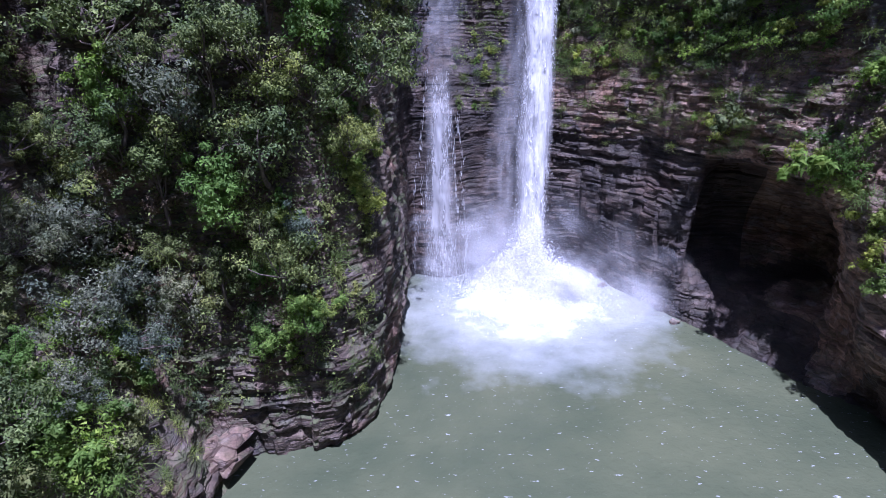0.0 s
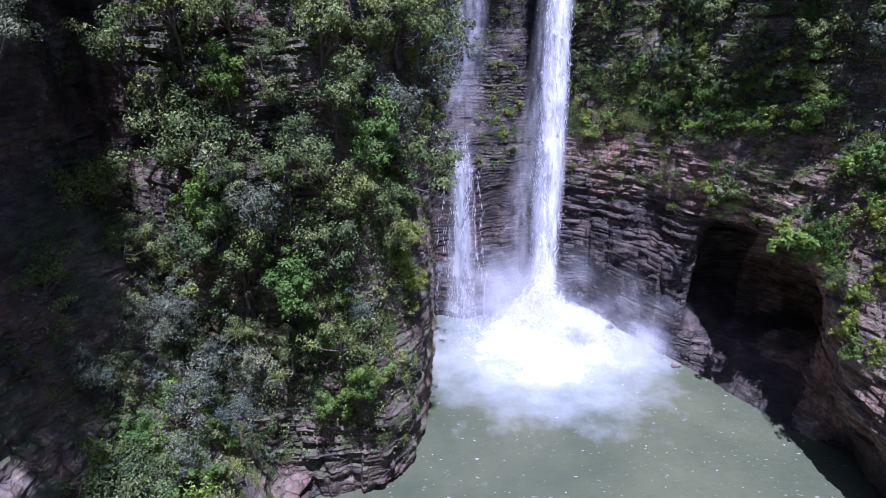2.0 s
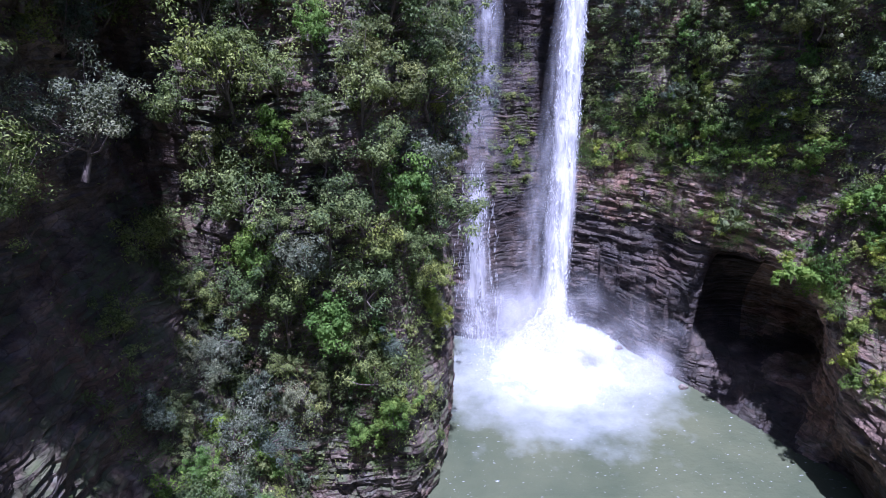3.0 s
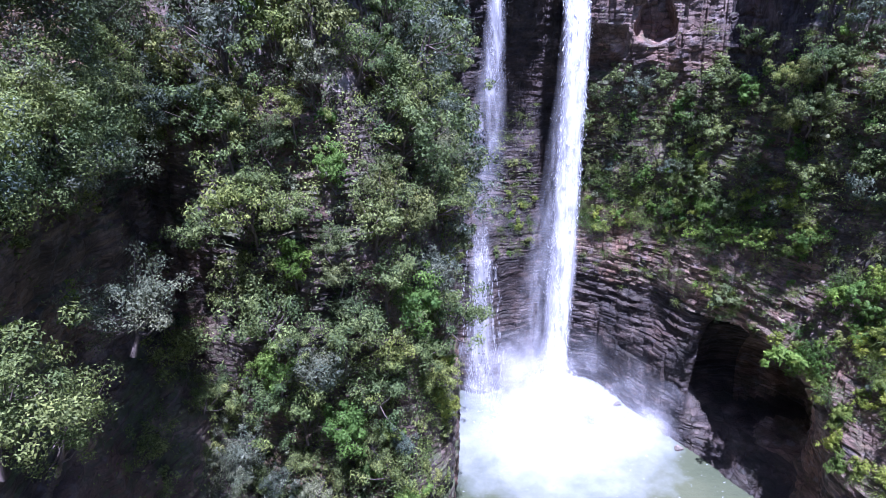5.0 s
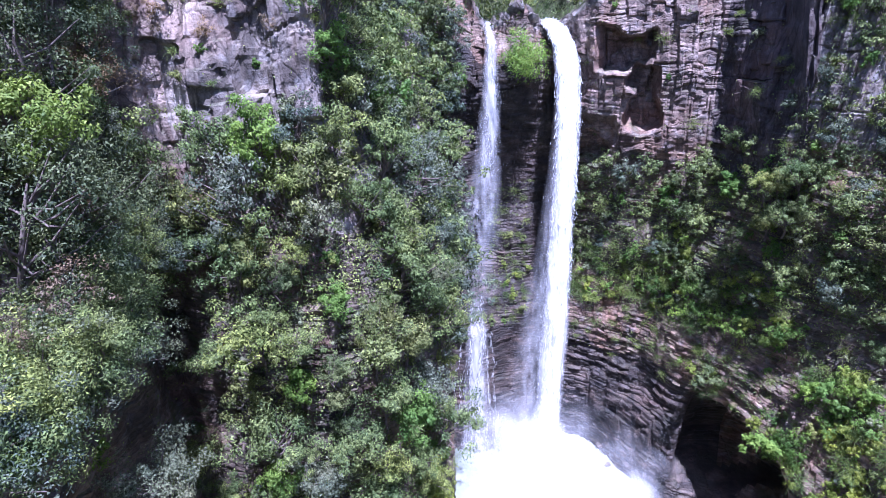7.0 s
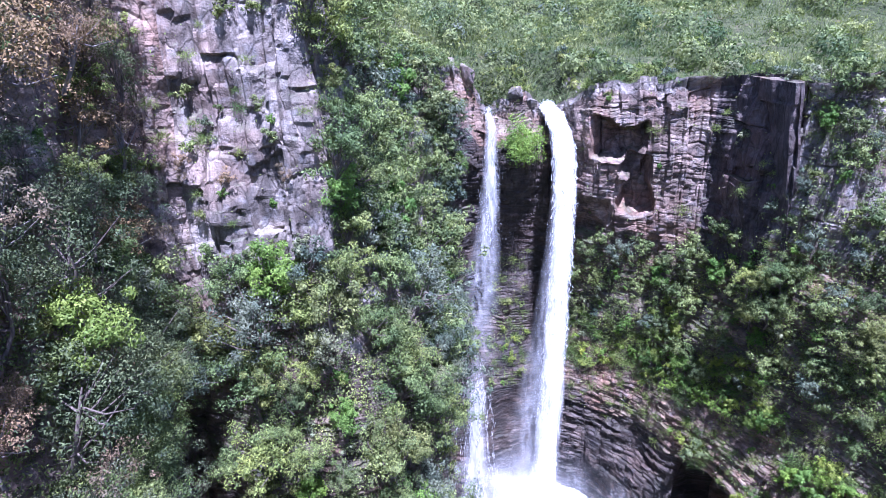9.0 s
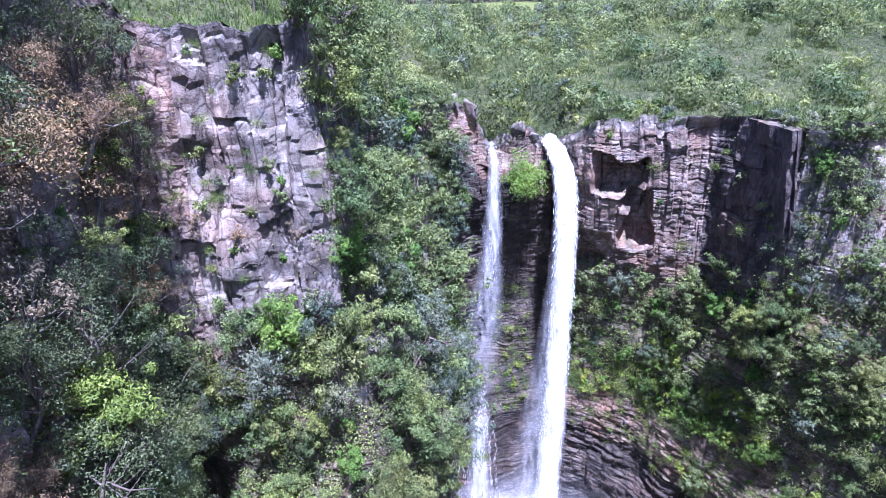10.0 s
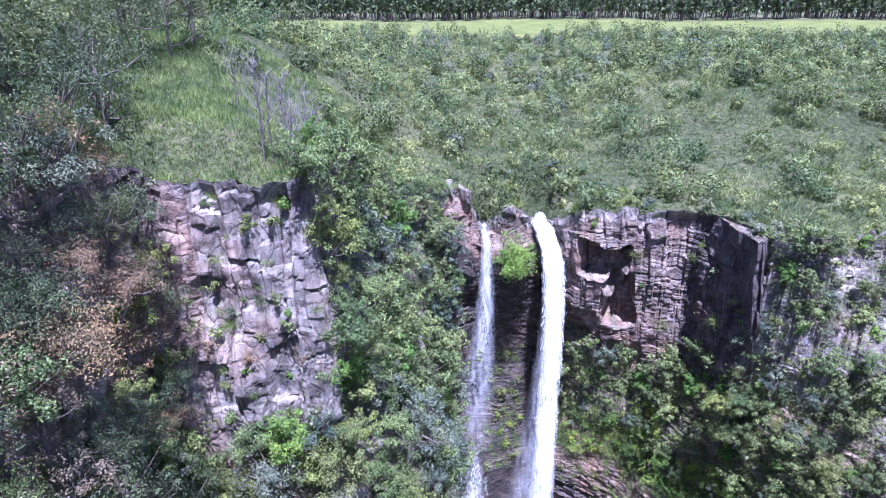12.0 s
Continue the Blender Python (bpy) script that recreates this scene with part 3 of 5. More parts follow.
def make_tree(seed, radius, height, base, clumps, per, leaf, mat, label, bark=BARK, narrow=0.35):
    rng = np.random.default_rng(seed)
    (v, f), centre = crown_cloud(rng, radius, height, clumps, per, leaf, base, narrow=narrow)
    ob = thing("tree", label, "tree", pose(0, 0, -500), "trees on the gorge walls")
    top = np.array([0, 0, base + height * 0.55])
    lean = rng.normal(size=3) * np.array([0.3, 0.3, 0])
    stem = [np.array([0, 0, -0.8]), np.array([0, 0, base * 0.5]) + lean, top * 0.75 + lean, top]
    pieces = [tube(stem, [0.12 * radius / 2, 0.09 * radius / 2, 0.06 * radius / 2, 0.03], 6)]
    for c in centre[rng.permutation(len(centre))[:14]]:
        root = stem[1] + (stem[3] - stem[1]) * rng.uniform(0, 0.8)
        bend = (root + c) / 2 + np.array([0, 0, -0.12 * radius])
        pieces.append(tube([root, bend, c], [0.05 * radius / 2, 0.035 * radius / 2, 0.012], 4))
    tv, tf = joined(pieces)
    trunk = part("trunk", mesh_of("trunk", tv, tf, True), bark, ob)
    crown = part("crown", mesh_of("crown", v, f), mat, ob)
    MESHES[trunk.data.name], MESHES[crown.data.name] = (tv, tf), (v, f)
    return ob


def make_shrub(seed, radius, height, clumps, per, leaf, mat, label, grassy=False):
    rng = np.random.default_rng(seed)
    if grassy:
        n = clumps * per
        foot = rng.normal(size=(n, 3)) * np.array([radius * 0.35, radius * 0.35, 0.05])
        way = unit(foot * 1.2 / radius + rng.normal(size=(n, 3)) * 0.5 + np.array([0, 0, 0.9]))
        l = height * rng.uniform(0.5, 1.2, (n, 1))
        side = unit(np.cross(way, rng.normal(size=(n, 3)))) * leaf * 0.5
        bend = foot + way * l * 0.6
        tip = bend + way * l * np.array([0.6, 0.6, 0.0]) - np.array([0, 0, 0.18]) * l
        v = np.stack([foot - side, foot + side, bend, bend - side * 0.9, bend + side * 0.9, tip], 1).reshape(-1, 3)
        f = np.arange(n * 6).reshape(-1, 3)
    else:
        (v, f), _ = crown_cloud(rng, radius, height, clumps, per, leaf, -0.1 * height, 0.4, 0.3)
    me = mesh_of("shrub", v, f)
    me.materials.append(mat)
    MESHES[me.name] = (v, f)
    name = "grass_tuft" if grassy else "shrub"
    ob = new(name, me)
    ob.matrix_basis = pose(0, 0, -500)
    return tagged(ob, label, "grass" if grassy else "shrub", "grass tufts on the ledges" if grassy else "shrubs on the gorge walls")


BROAD = [make_tree(11, 2.3, 4.2, 0.4, 40, 84, 0.175, LEAF_MID, "dense mid green broadleaf tree clinging to the cliff"),
         make_tree(12, 2.7, 3.8, 0.4, 44, 84, 0.18, LEAF_MID, "spreading dark green broadleaf tree on the gorge wall"),
         make_tree(13, 1.9, 4.8, 0.4, 38, 84, 0.172, LEAF_MID, "tall narrow green tree rooted in the cliff"),
         make_tree(14, 2.2, 3.6, 0.4, 34, 96, 0.16, LEAF_GREY, "grey green small leaved tree on the cliff"),
         make_tree(15, 2.4, 4.6, 0.4, 36, 96, 0.16, LEAF_GREY, "silvery grey green tree with fine dark branches"),
         make_tree(16, 2.1, 3.4, 0.4, 38, 98, 0.172, LEAF_OLIVE, "olive green bushy tree on the gorge wall"),
         make_tree(17, 2.0, 3.4, 0.4, 40, 95, 0.18, LEAF_BRIGHT, "fresh bright green leafy tree on the cliff")]
YOUNG = make_tree(20, 2.1, 3.8, 1.0, 42, 95, 0.17, LEAF_VIVID, "vivid yellow green leafy tree on the cliff")
FINE = [make_tree(23, 2.3, 4.2, 0.4, 56, 120, 0.115, LEAF_MID, "fine leaved mid green tree on the brow of the gorge wall"),
        make_tree(24, 2.5, 3.6, 0.4, 56, 115, 0.11, LEAF_GREY, "fine leaved grey green tree on the brow of the gorge wall")]
TALL = [make_tree(18, 2.4, 4.4, 1.0, 72, 58, 0.12, LEAF_DEEP, "large dark green tree on the cliff top"),
        make_tree(19, 2.0, 5.2, 0.9, 70, 58, 0.115, LEAF_DEEP, "tall dark green tree on the cliff top")]
THIN = [make_tree(21, 1.7, 3.4, 1.2, 44, 34, 0.14, LEAF_DRY, "half bare tree with brown withered leaves", BARK_PALE),
        make_tree(22, 2.2, 2.8, 1.0, 64, 80, 0.09, LEAF_DRY, "brown withered round tree on the cliff top", BARK_PALE)]
BUSH = [make_shrub(31, 0.8, 1.2, 18, 30, 0.19, LEAF_MID, "low dark green shrub on a rock ledge"),
        make_shrub(32, 1.0, 1.3, 18, 30, 0.19, LEAF_OLIVE, "olive green shrub on the cliff"),
        make_shrub(33, 0.8, 1.0, 18, 30, 0.19, LEAF_BRIGHT, "bright green leafy shrub on the cliff"),
        make_shrub(34, 0.9, 1.4, 18, 30, 0.19, LEAF_GREY, "grey green shrub on the cliff")]
ROUND = make_shrub(38, 2.7, 4.2, 90, 52, 0.19, LEAF_BRIGHT, "round bright green bush")
TUFT = [make_shrub(41, 0.9, 0.8, 12, 13, 0.044, GRASS, "yellowish green grass tuft on a rock ledge", True),
        make_shrub(42, 1.2, 1.0, 12, 13, 0.046, GRASS, "hanging tussock of long pale grass", True)]

chance = random.Random(5)


def place(at, lean):
    """A plant's pose: its foot, and how far it leans out from the wall."""
    tilt, (sx, sy) = lean
    return pose(at[0], at[1], at[2]) @ Matrix.Rotation(radians(tilt), 4, Vector((-sy, sx, 0))) @ Matrix.Rotation(chance.uniform(0, 6.28), 4, "Z")


def plant(proto, at, size, lean=(0, (0, -1)), label=""):
    made = copy_thing(proto, place(at, lean))
    made.scale = (size, size, size)
    return tagged(made, label)


# ---- how green each part of the wall is, by station and height ----
def wooded(q, p):
    x, y, z = p[:, 0], p[:, 1], p[:, 2]
    low = band(q, 1.6, 5.2, 0.1) * smooth(8, 15, z) * (1 - 0.9 * (1 - smooth(16, 21, y)) * (1 - smooth(30, 34, z))) * (1 - smooth(46, 50, z)) * (1 - 0.96 * band(q, 1.9, 4.7, 0.12) * band(z, 13, 41.5, 1.5)) * (1 - 0.8 * band(q, 4.6, 5.45, 0.1) * band(z, 14, 38, 2))
    high = band(q, 1.6, 4.28, 0.06) * smooth(46, 50, z) * (1 - 0.5 * band(q, 3.3, 4.5, 0.1) * smooth(56, 60, z))
    spur = band(q, 5.0, 7.0, 0.1) * (smooth(7, 11, z) * (1 - np.where(q < 5.7, 0.6, 0.45) * band(z, 9, 36, 3)) * (1 - smooth(48, 52, z)) * (1 - band(x, -7.5, 0, 0.8) * (1 - smooth(14, 22, z))) + smooth(5.95, 6.2, q) * smooth(44, 49, z))
    gully = band(q, 7.0, 9.6, 0.15) * smooth(26, 34, z) * 0.8
    ledges = band(q, 13.4, 15.8, 0.15) * (band(z, 30, 42, 2) * 0.6)
    side = band(q, 15.7, 17.3, 0.15) * band(z, 27, 46, 2.5) * 0.6
    far_side = band(q, 17.2, 20.2, 0.15) * smooth(30, 37, z) * (0.8 - 0.62 * smooth(49, 54, z))
    floor = np.where(q < 10, 0.55, 0.4)
    gaps = floor + (1 - floor) * smooth(-0.4, -0.05, value_noise(p * np.array([0.2, 0.2, 0.13]), 90))
    return np.clip((low + high + spur + gully + ledges + side + far_side) * gaps, 0, 1)


def grassy(q, p):
    x, y, z = p[:, 0], p[:, 1], p[:, 2]
    near = band(q, 2.6, 7.0, 0.1) * band(z, 5, 26, 2) * 0.5
    face = band(q, 4.7, 6.2, 0.1) * smooth(48, 52, z) * 0.05
    falls = band(q, 11.3, 12.4, 0.1) * band(z, 20, 40, 2) * 0.5
    ledges = band(q, 13.4, 16.8, 0.15) * (band(z, 25, 33, 1.5) * 1.0 + 0.4 * band(z, 33, 43, 1.5) + 0.025 * smooth(44, 50, z) + band(z, 18, 24, 2) * 0.25)
    side = band(q, 16.8, 20.2, 0.15) * (band(z, 19, 30, 2) * 0.7 + 0.3 * smooth(30, 36, z))
    return np.clip(near + face + falls + ledges + side, 0, 1)


def scatter(count, mask, spacing, seed, q_range=(1.6, 20.2)):
    """Places on the wall where the mask allows, no closer together than the spacing."""
    rng = np.random.default_rng(seed)
    ok = np.nonzero((AT >= q_range[0]) & (AT <= q_range[1]))[0]
    col = ok[rng.integers(0, len(ok), count)]
    row = rng.integers(2, ROWS_UP - 1, count)
    p = WALL[col, row]
    keep = rng.uniform(size=count) < mask(AT[col], p)
    col, row, p = col[keep], row[keep], p[keep]
    cells, out = {}, []
    for i in range(len(p)):
        key = tuple(np.floor(p[i] / spacing).astype(int))
        near = [o for a in (-1, 0, 1) for b in (-1, 0, 1) for c in (-1, 0, 1) for o in cells.get((key[0] + a, key[1] + b, key[2] + c), ())]
        if all(np.sum((p[i] - p[o]) ** 2) > spacing ** 2 for o in near):
            cells.setdefault(key, []).append(i)
            out.append(i)
    return [(p[i], SIDE[col[i], row[i]], AT[col[i]]) for i in out]


def tree_spots():
    spots = []
    for p, s, q in scatter(9000, wooded, 2.5, 101):
        kinds = [0, 0, 1, 1, 2, 2, 3, 4, 5, 6] if q < 10 else [0, 1, 2, 0, 2, 3, 5, 5, 6]
        if p[2] > 44 and q < 5.2 and chance.random() < 0.18 or q < 7 and p[2] > 44 and chance.random() < 0.1:
            proto = chance.choice(THIN)
        elif q < 5 and p[2] > 47:
            proto = chance.choice((*TALL, *TALL, BROAD[3], BROAD[0]))
        else:
            proto = BROAD[chance.choice(kinds)]
        size = chance.uniform(0.6, 1.3) * (1.15 if q < 10 else 0.82)
        if q < 5 and p[1] < 14:
            size *= 0.7
        if q < 9 and p[2] < 27:
            size *= 0.72 + 0.01 * p[2]
        out = 0.7 if q < 5 and p[2] > 46 else 0.5 if 5 <= q < 7.2 else -0.25
        spots.append((proto, p + np.array([s[0] * out, s[1] * out, -0.2]), size, (chance.uniform(5, 28), tuple(s))))
    return spots


def shrub_spots():
    return [(chance.choice(BUSH), p - np.array([s[0], s[1], 0]) * 0.1, chance.uniform(0.6, 1.2), (chance.uniform(10, 45), tuple(s)))
            for p, s, q in scatter(5000, lambda q, p: np.clip(wooded(q, p) * 0.5 + grassy(q, p) * 0.35 + 0.09 * band(q, 4.7, 6.1, 0.1) * smooth(48, 52, p[:, 2]), 0, 1), 1.9, 102)]


def tuft_spots():
    return [(chance.choice(TUFT), p, chance.uniform(0.4, 0.95), (chance.uniform(20, 60), tuple(s))) for p, s, q in scatter(9000, grassy, 1.25, 103)]


def plant_all(spots, name, label, category, most=225, thin=1.0):
    """The plants nearest to the open side of the gorge are things of their own; the rest is one growth for each material."""
    spots.sort(key=lambda spot: spot[1][1])
    for spot in spots[:most]:
        plant(*spot)
    rest = {}
    for proto, at, size, lean in spots[most:]:
        turn = place(at, lean)
        m3, at3 = np.array(turn.to_3x3()) * size, np.array(turn.translation)
        for o in ((proto,) if proto.data else proto.children):
            v, f = MESHES[o.data.name]
            if f.shape[1] == 3 and thin < 1:
                v = v.reshape(-1, 3, 3)[(np.arange(len(f)) * 7919 % 1000) < thin * 1000]
                v = ((v - v[:, :1]) / thin ** 0.5 + v[:, :1]).reshape(-1, 3)
                f = np.arange(len(v)).reshape(-1, 3)
            rest.setdefault((o.data.materials[0].name, f.shape[1]), []).append((v @ m3.T + at3, f))
    growth = thing(name, label, category, pose(0, 0, 0), kind="stuff")
    for (mat, _), pieces in rest.items():
        v, f = joined(pieces)
        tagged(part("wood" if mat.startswith("bark") else "foliage", mesh_of(name, v, f), bpy.data.materials[mat], growth), kind="stuff")


plant_all(tree_spots(), "far_trees", "mixed green trees covering the farther gorge walls", "trees", 225, 0.42)
plant_all(shrub_spots(), "far_shrubs", "green shrubs scattered over the farther gorge walls", "shrubs", 20, 0.6)
plant_all(tuft_spots(), "far_grass", "yellowish green grass on the farther rock ledges", "grass", 130)


def undergrowth():
    """Low leaves that cover the wooded parts of the walls."""
    rng = np.random.default_rng(7)
    ok = np.nonzero((AT >= 1.8) & (AT <= 20))[0]
    col, row = ok[rng.integers(0, len(ok), 520000)], rng.integers(2, ROWS_UP - 2, 520000)
    p, s = WALL[col, row], SIDE[col, row]
    patchy = value_noise(p * 0.5, 70) * 0.5 + 0.5
    keep = rng.uniform(size=len(p)) < (wooded(AT[col], p) * (0.35 + 0.65 * patchy) + 0.4 * grassy(AT[col], p) * patchy)
    p, s = p[keep], s[keep]
    s3 = np.concatenate([s, np.zeros((len(s), 1))], 1)
    at = p + s3 * rng.uniform(-0.05, 0.6, (len(p), 1)) + rng.normal(size=p.shape) * 0.1
    v, f = leaves_at(rng, at, unit(s3 * 0.6 + np.array([0, 0, 0.8]) + rng.normal(size=p.shape) * 0.4), 0.2, 0.13)
    me = mesh_of("undergrowth", v, f)
    me.materials.append(LEAF_MID)
    tagged(new("undergrowth", me), "low dense green creepers covering the gorge walls", "undergrowth", kind="stuff")


undergrowth()


# ---- plateau: bushland, meadow grass, far pine wood ----
def rim_clear(x, y):
    """True where a place lies on the plateau, behind the rim."""
    rim = WALL[:, -1, :2]
    inside = np.zeros(len(x), dtype=bool)
    for (x0, y0), (x1, y1) in zip(rim[::4], np.roll(rim[::4], -1, axis=0)):
        cross = ((y0 > y) != (y1 > y)) & (x < (x1 - x0) * (y - y0) / (y1 - y0 + 1e-12) + x0)
        inside ^= cross
    return ~inside


def bushland(name, label, count, mat, seed, leaf, per, near, far, size, cover):
    rng = np.random.default_rng(seed)
    y = np.sqrt(rng.uniform(near ** 2, far ** 2, count))
    x = rng.uniform(-1, 1, count) * (y * 0.9 + 20)
    thick = fbm(np.stack([x * 0.025, y * 0.025, x * 0 + seed], 1), 3, 80)
    meadow = band(y, 282, 360, 8) * smooth(-60, -10, x) + 0.5 * band(y, 60, 112, 6) * smooth(34, 46, x) * (size > 1.5) + band(x, -60, -24, 5) * band(y, 44, 90, 8) * 0.9
    keep = rim_clear(x, y) & (thick > cover) & (rng.uniform(size=count) > meadow)
    x, y = x[keep], y[keep]
    rad = size * rng.uniform(0.5, 1.3, len(x))
    z = on_ground(x, y)
    ok = ~np.isnan(z)
    x, y, z, rad = x[ok], y[ok], z[ok], rad[ok]
    owner = np.repeat(np.arange(len(x)), np.where(y < 135, per, per // 2))
    leaf = leaf * np.where(y < 135, 1.0, 1.45)[owner][:, None]
    tall = rng.uniform(0.7, 1.7, len(x))
    way = unit(rng.normal(size=(len(owner), 3)) + np.array([0, -0.25, 0.45]))
    lump = 0.65 + 0.55 * hash3(owner, np.floor(way[:, 0] * 1.6 + 5), np.floor(way[:, 1] * 1.6 + 9), seed)
    at = np.stack([x, y, z + rad * 0.4 * tall], 1)[owner] + way * (rad[owner] * lump * rng.uniform(0.75, 1.05, len(owner)))[:, None] * np.stack([tall * 0 + 1, tall * 0 + 1, tall], 1)[owner]
    v, fc = leaves_at(rng, at, unit(way + rng.normal(size=at.shape) * 0.2), leaf, leaf * 0.7)
    me = mesh_of(name, v, fc)
    me.materials.append(mat)
    tagged(new(name, me), label, "bushes", kind="stuff")


bushland("tall_bushland", "dark green trees standing among the plateau bushes", 560, LEAF_DEEP, 204, 0.45, 600, 68, 340, 3.3, -0.7)
bushland("bushland", "dense mid green bushes covering the plateau", 1550, LEAF_FAR, 201, 0.42, 350, 66, 330, 2.7, -0.9)
bushland("grey_bushland", "scattered grey green bushes on the plateau", 330, LEAF_GREY, 202, 0.36, 520, 66, 340, 2.4, -0.3)
bushland("bright_bushland", "pale olive green low scrub on the plateau", 3000, LEAF_HEATH, 203, 0.32, 100, 60, 230, 1.25, -0.95)


def rim_scrub():
    """Knee high heath and tussocks, blade by blade in clumps, on the plateau behind the rim."""
    rng = np.random.default_rng(206)
    n, per = 5000, 16
    y = 58 + 100 * rng.uniform(size=n) ** 1.25
    x = rng.uniform(-12, 62, n) + np.clip(y - 60, 0, 100) * rng.uniform(-0.5, 0.75, n)
    keep = rim_clear(x, y)
    x, y = x[keep], y[keep]
    z = on_ground(x, y)
    ok = ~np.isnan(z)
    foot = np.stack([x[ok], y[ok], z[ok] - 0.1], 1)
    size = rng.uniform(0.5, 1.25, len(foot)) * (1 + 0.5 * fbm(foot * np.array([0.06, 0.06, 0]), 2, 207))
    owner = np.repeat(np.arange(len(foot)), per)
    spread = rng.normal(size=(len(owner), 3)) * np.array([0.55, 0.55, 0])
    way = unit(spread + rng.normal(size=spread.shape) * 0.35 + np.array([0, 0, 0.9]))
    at = foot[owner] + spread * size[owner][:, None]
    side = unit(np.cross(way, rng.normal(size=way.shape))) * 0.06
    tip = at + way * (size[owner] * rng.uniform(0.5, 1.5, len(owner)))[:, None]
    v = np.stack([at - side, at + side, tip], 1).reshape(-1, 3)
    me = mesh_of("rim_scrub", v, np.arange(len(v)).reshape(-1, 3))
    me.materials.append(SCRUB)
    tagged(new("rim_scrub", me), "knee high yellowish green heath and tussocks behind the rim", "scrub", kind="stuff")


rim_scrub()


def meadow_grass():
    rng = np.random.default_rng(9)
    n = 80000
    y = 40 + 110 * rng.uniform(size=n) ** 1.3
    x = rng.uniform(-1, 1, n) * (y * 0.85 + 10)
    x[:60000], y[:60000] = rng.uniform(-58, -14, 60000), rng.uniform(40, 88, 60000)
    keep = rim_clear(x, y)
    x, y = x[keep], y[keep]
    z = on_ground(x, y)
    ok = ~np.isnan(z)
    x, y, z = x[ok], y[ok], z[ok] - 0.05
    way = unit(rng.normal(size=(len(x), 3)) * 0.5 + np.array([0, 0, 1]))
    side = unit(np.cross(way, rng.normal(size=way.shape))) * 0.05
    at = np.stack([x, y, z], 1)
    v = np.stack([at - side, at + side, at + way * rng.uniform(0.3, 0.9, (len(x), 1))], 1).reshape(-1, 3)
    me = mesh_of("meadow_grass", v, np.arange(len(v)).reshape(-1, 3))
    me.materials.append(GRASS)
    tagged(new("meadow_grass", me), "pale green and straw coloured long grass near the rim", "grass", kind="stuff")


meadow_grass()


def pine_wood():
    rng = np.random.default_rng(10)
    n = 1700
    x, y = rng.uniform(-360, 460, n), rng.uniform(412, 476, n)
    z = on_ground(x, y)
    tv, lv = [], []
    for i in range(n):
        h = rng.uniform(15, 20)
        tv.append(tube([(x[i], y[i], z[i] - 1), (x[i], y[i], z[i] + h)], [0.28, 0.14], 4))
        m = 45
        k = rng.uniform(0.3, 1.0, m)
        ang = rng.uniform(0, 6.28, m)
        r = 4.4 * (1.12 - k) * rng.uniform(0.3, 1, m) + 0.3
        at = np.stack([x[i] + r * np.cos(ang), y[i] + r * np.sin(ang), z[i] + h * k], 1)
        lv.append(leaves_at(rng, at, unit(rng.normal(size=(m, 3)) + np.array([0, 0, 1])), 2.4, 1.8))
    ob = thing("pine_plantation", "dark pine plantation with bare lower trunks beyond the meadow", "wood", pose(0, 0, 0), kind="stuff")
    v, f = joined(tv)
    tagged(part("trunks", mesh_of("trunks", v, f), BARK_PINE, ob), kind="stuff")
    v, f = joined(lv)
    tagged(part("needles", mesh_of("needles", v, f), LEAF_DEEP, ob), kind="stuff")


pine_wood()


# ---- falling water ----
def white_water(name, tint=(0.9, 0.9, 0.885)):
    m, t, b = material(name)
    b.inputs["Base Color"].default_value = (*tint, 1)
    b.inputs["Roughness"].default_value = 0.6
    tr = node(t, "ShaderNodeBsdfTranslucent", Color=(*tint, 1))
    half = node(t, "ShaderNodeMixShader", Fac=0.5)
    t.links.new(b.outputs[0], half.inputs[1])
    t.links.new(tr.outputs[0], half.inputs[2])
    t.links.new(half.outputs[0], t.nodes["Material Output"].inputs["Surface"])
    return m


WATER_THICK = white_water("white_water")


def streaks(rng, at, down, length, width, upward=0.8):
    """Long flat drops of water along the way that they fall, turned to all sides."""
    n = len(at)
    side = unit(np.cross(down, rng.normal(size=(n, 3)) + np.array([0, -upward, 0])))
    l, w = length[:, None], width[:, None]
    v = np.stack([at - down * l * 0.5, at + down * l * 0.5 + side * w * 0.5, at + down * l * 0.5 - side * w * 0.5], 1).reshape(-1, 3)
    return v, np.arange(n * 3).reshape(-1, 3)


def path_at(points, f):
    points = np.array(points, dtype=float)
    d = np.concatenate([[0], np.cumsum(np.linalg.norm(np.diff(points, axis=0), axis=1))])
    at = np.stack([np.interp(f * d[-1], d, points[:, k]) for k in range(3)], 1)
    ahead = np.stack([np.interp(np.clip(f + 0.02, 0, 1) * d[-1], d, points[:, k]) for k in range(3)], 1)
    behind = np.stack([np.interp(np.clip(f - 0.02, 0, 1) * d[-1], d, points[:, k]) for k in range(3)], 1)
    return at, unit(ahead - behind)


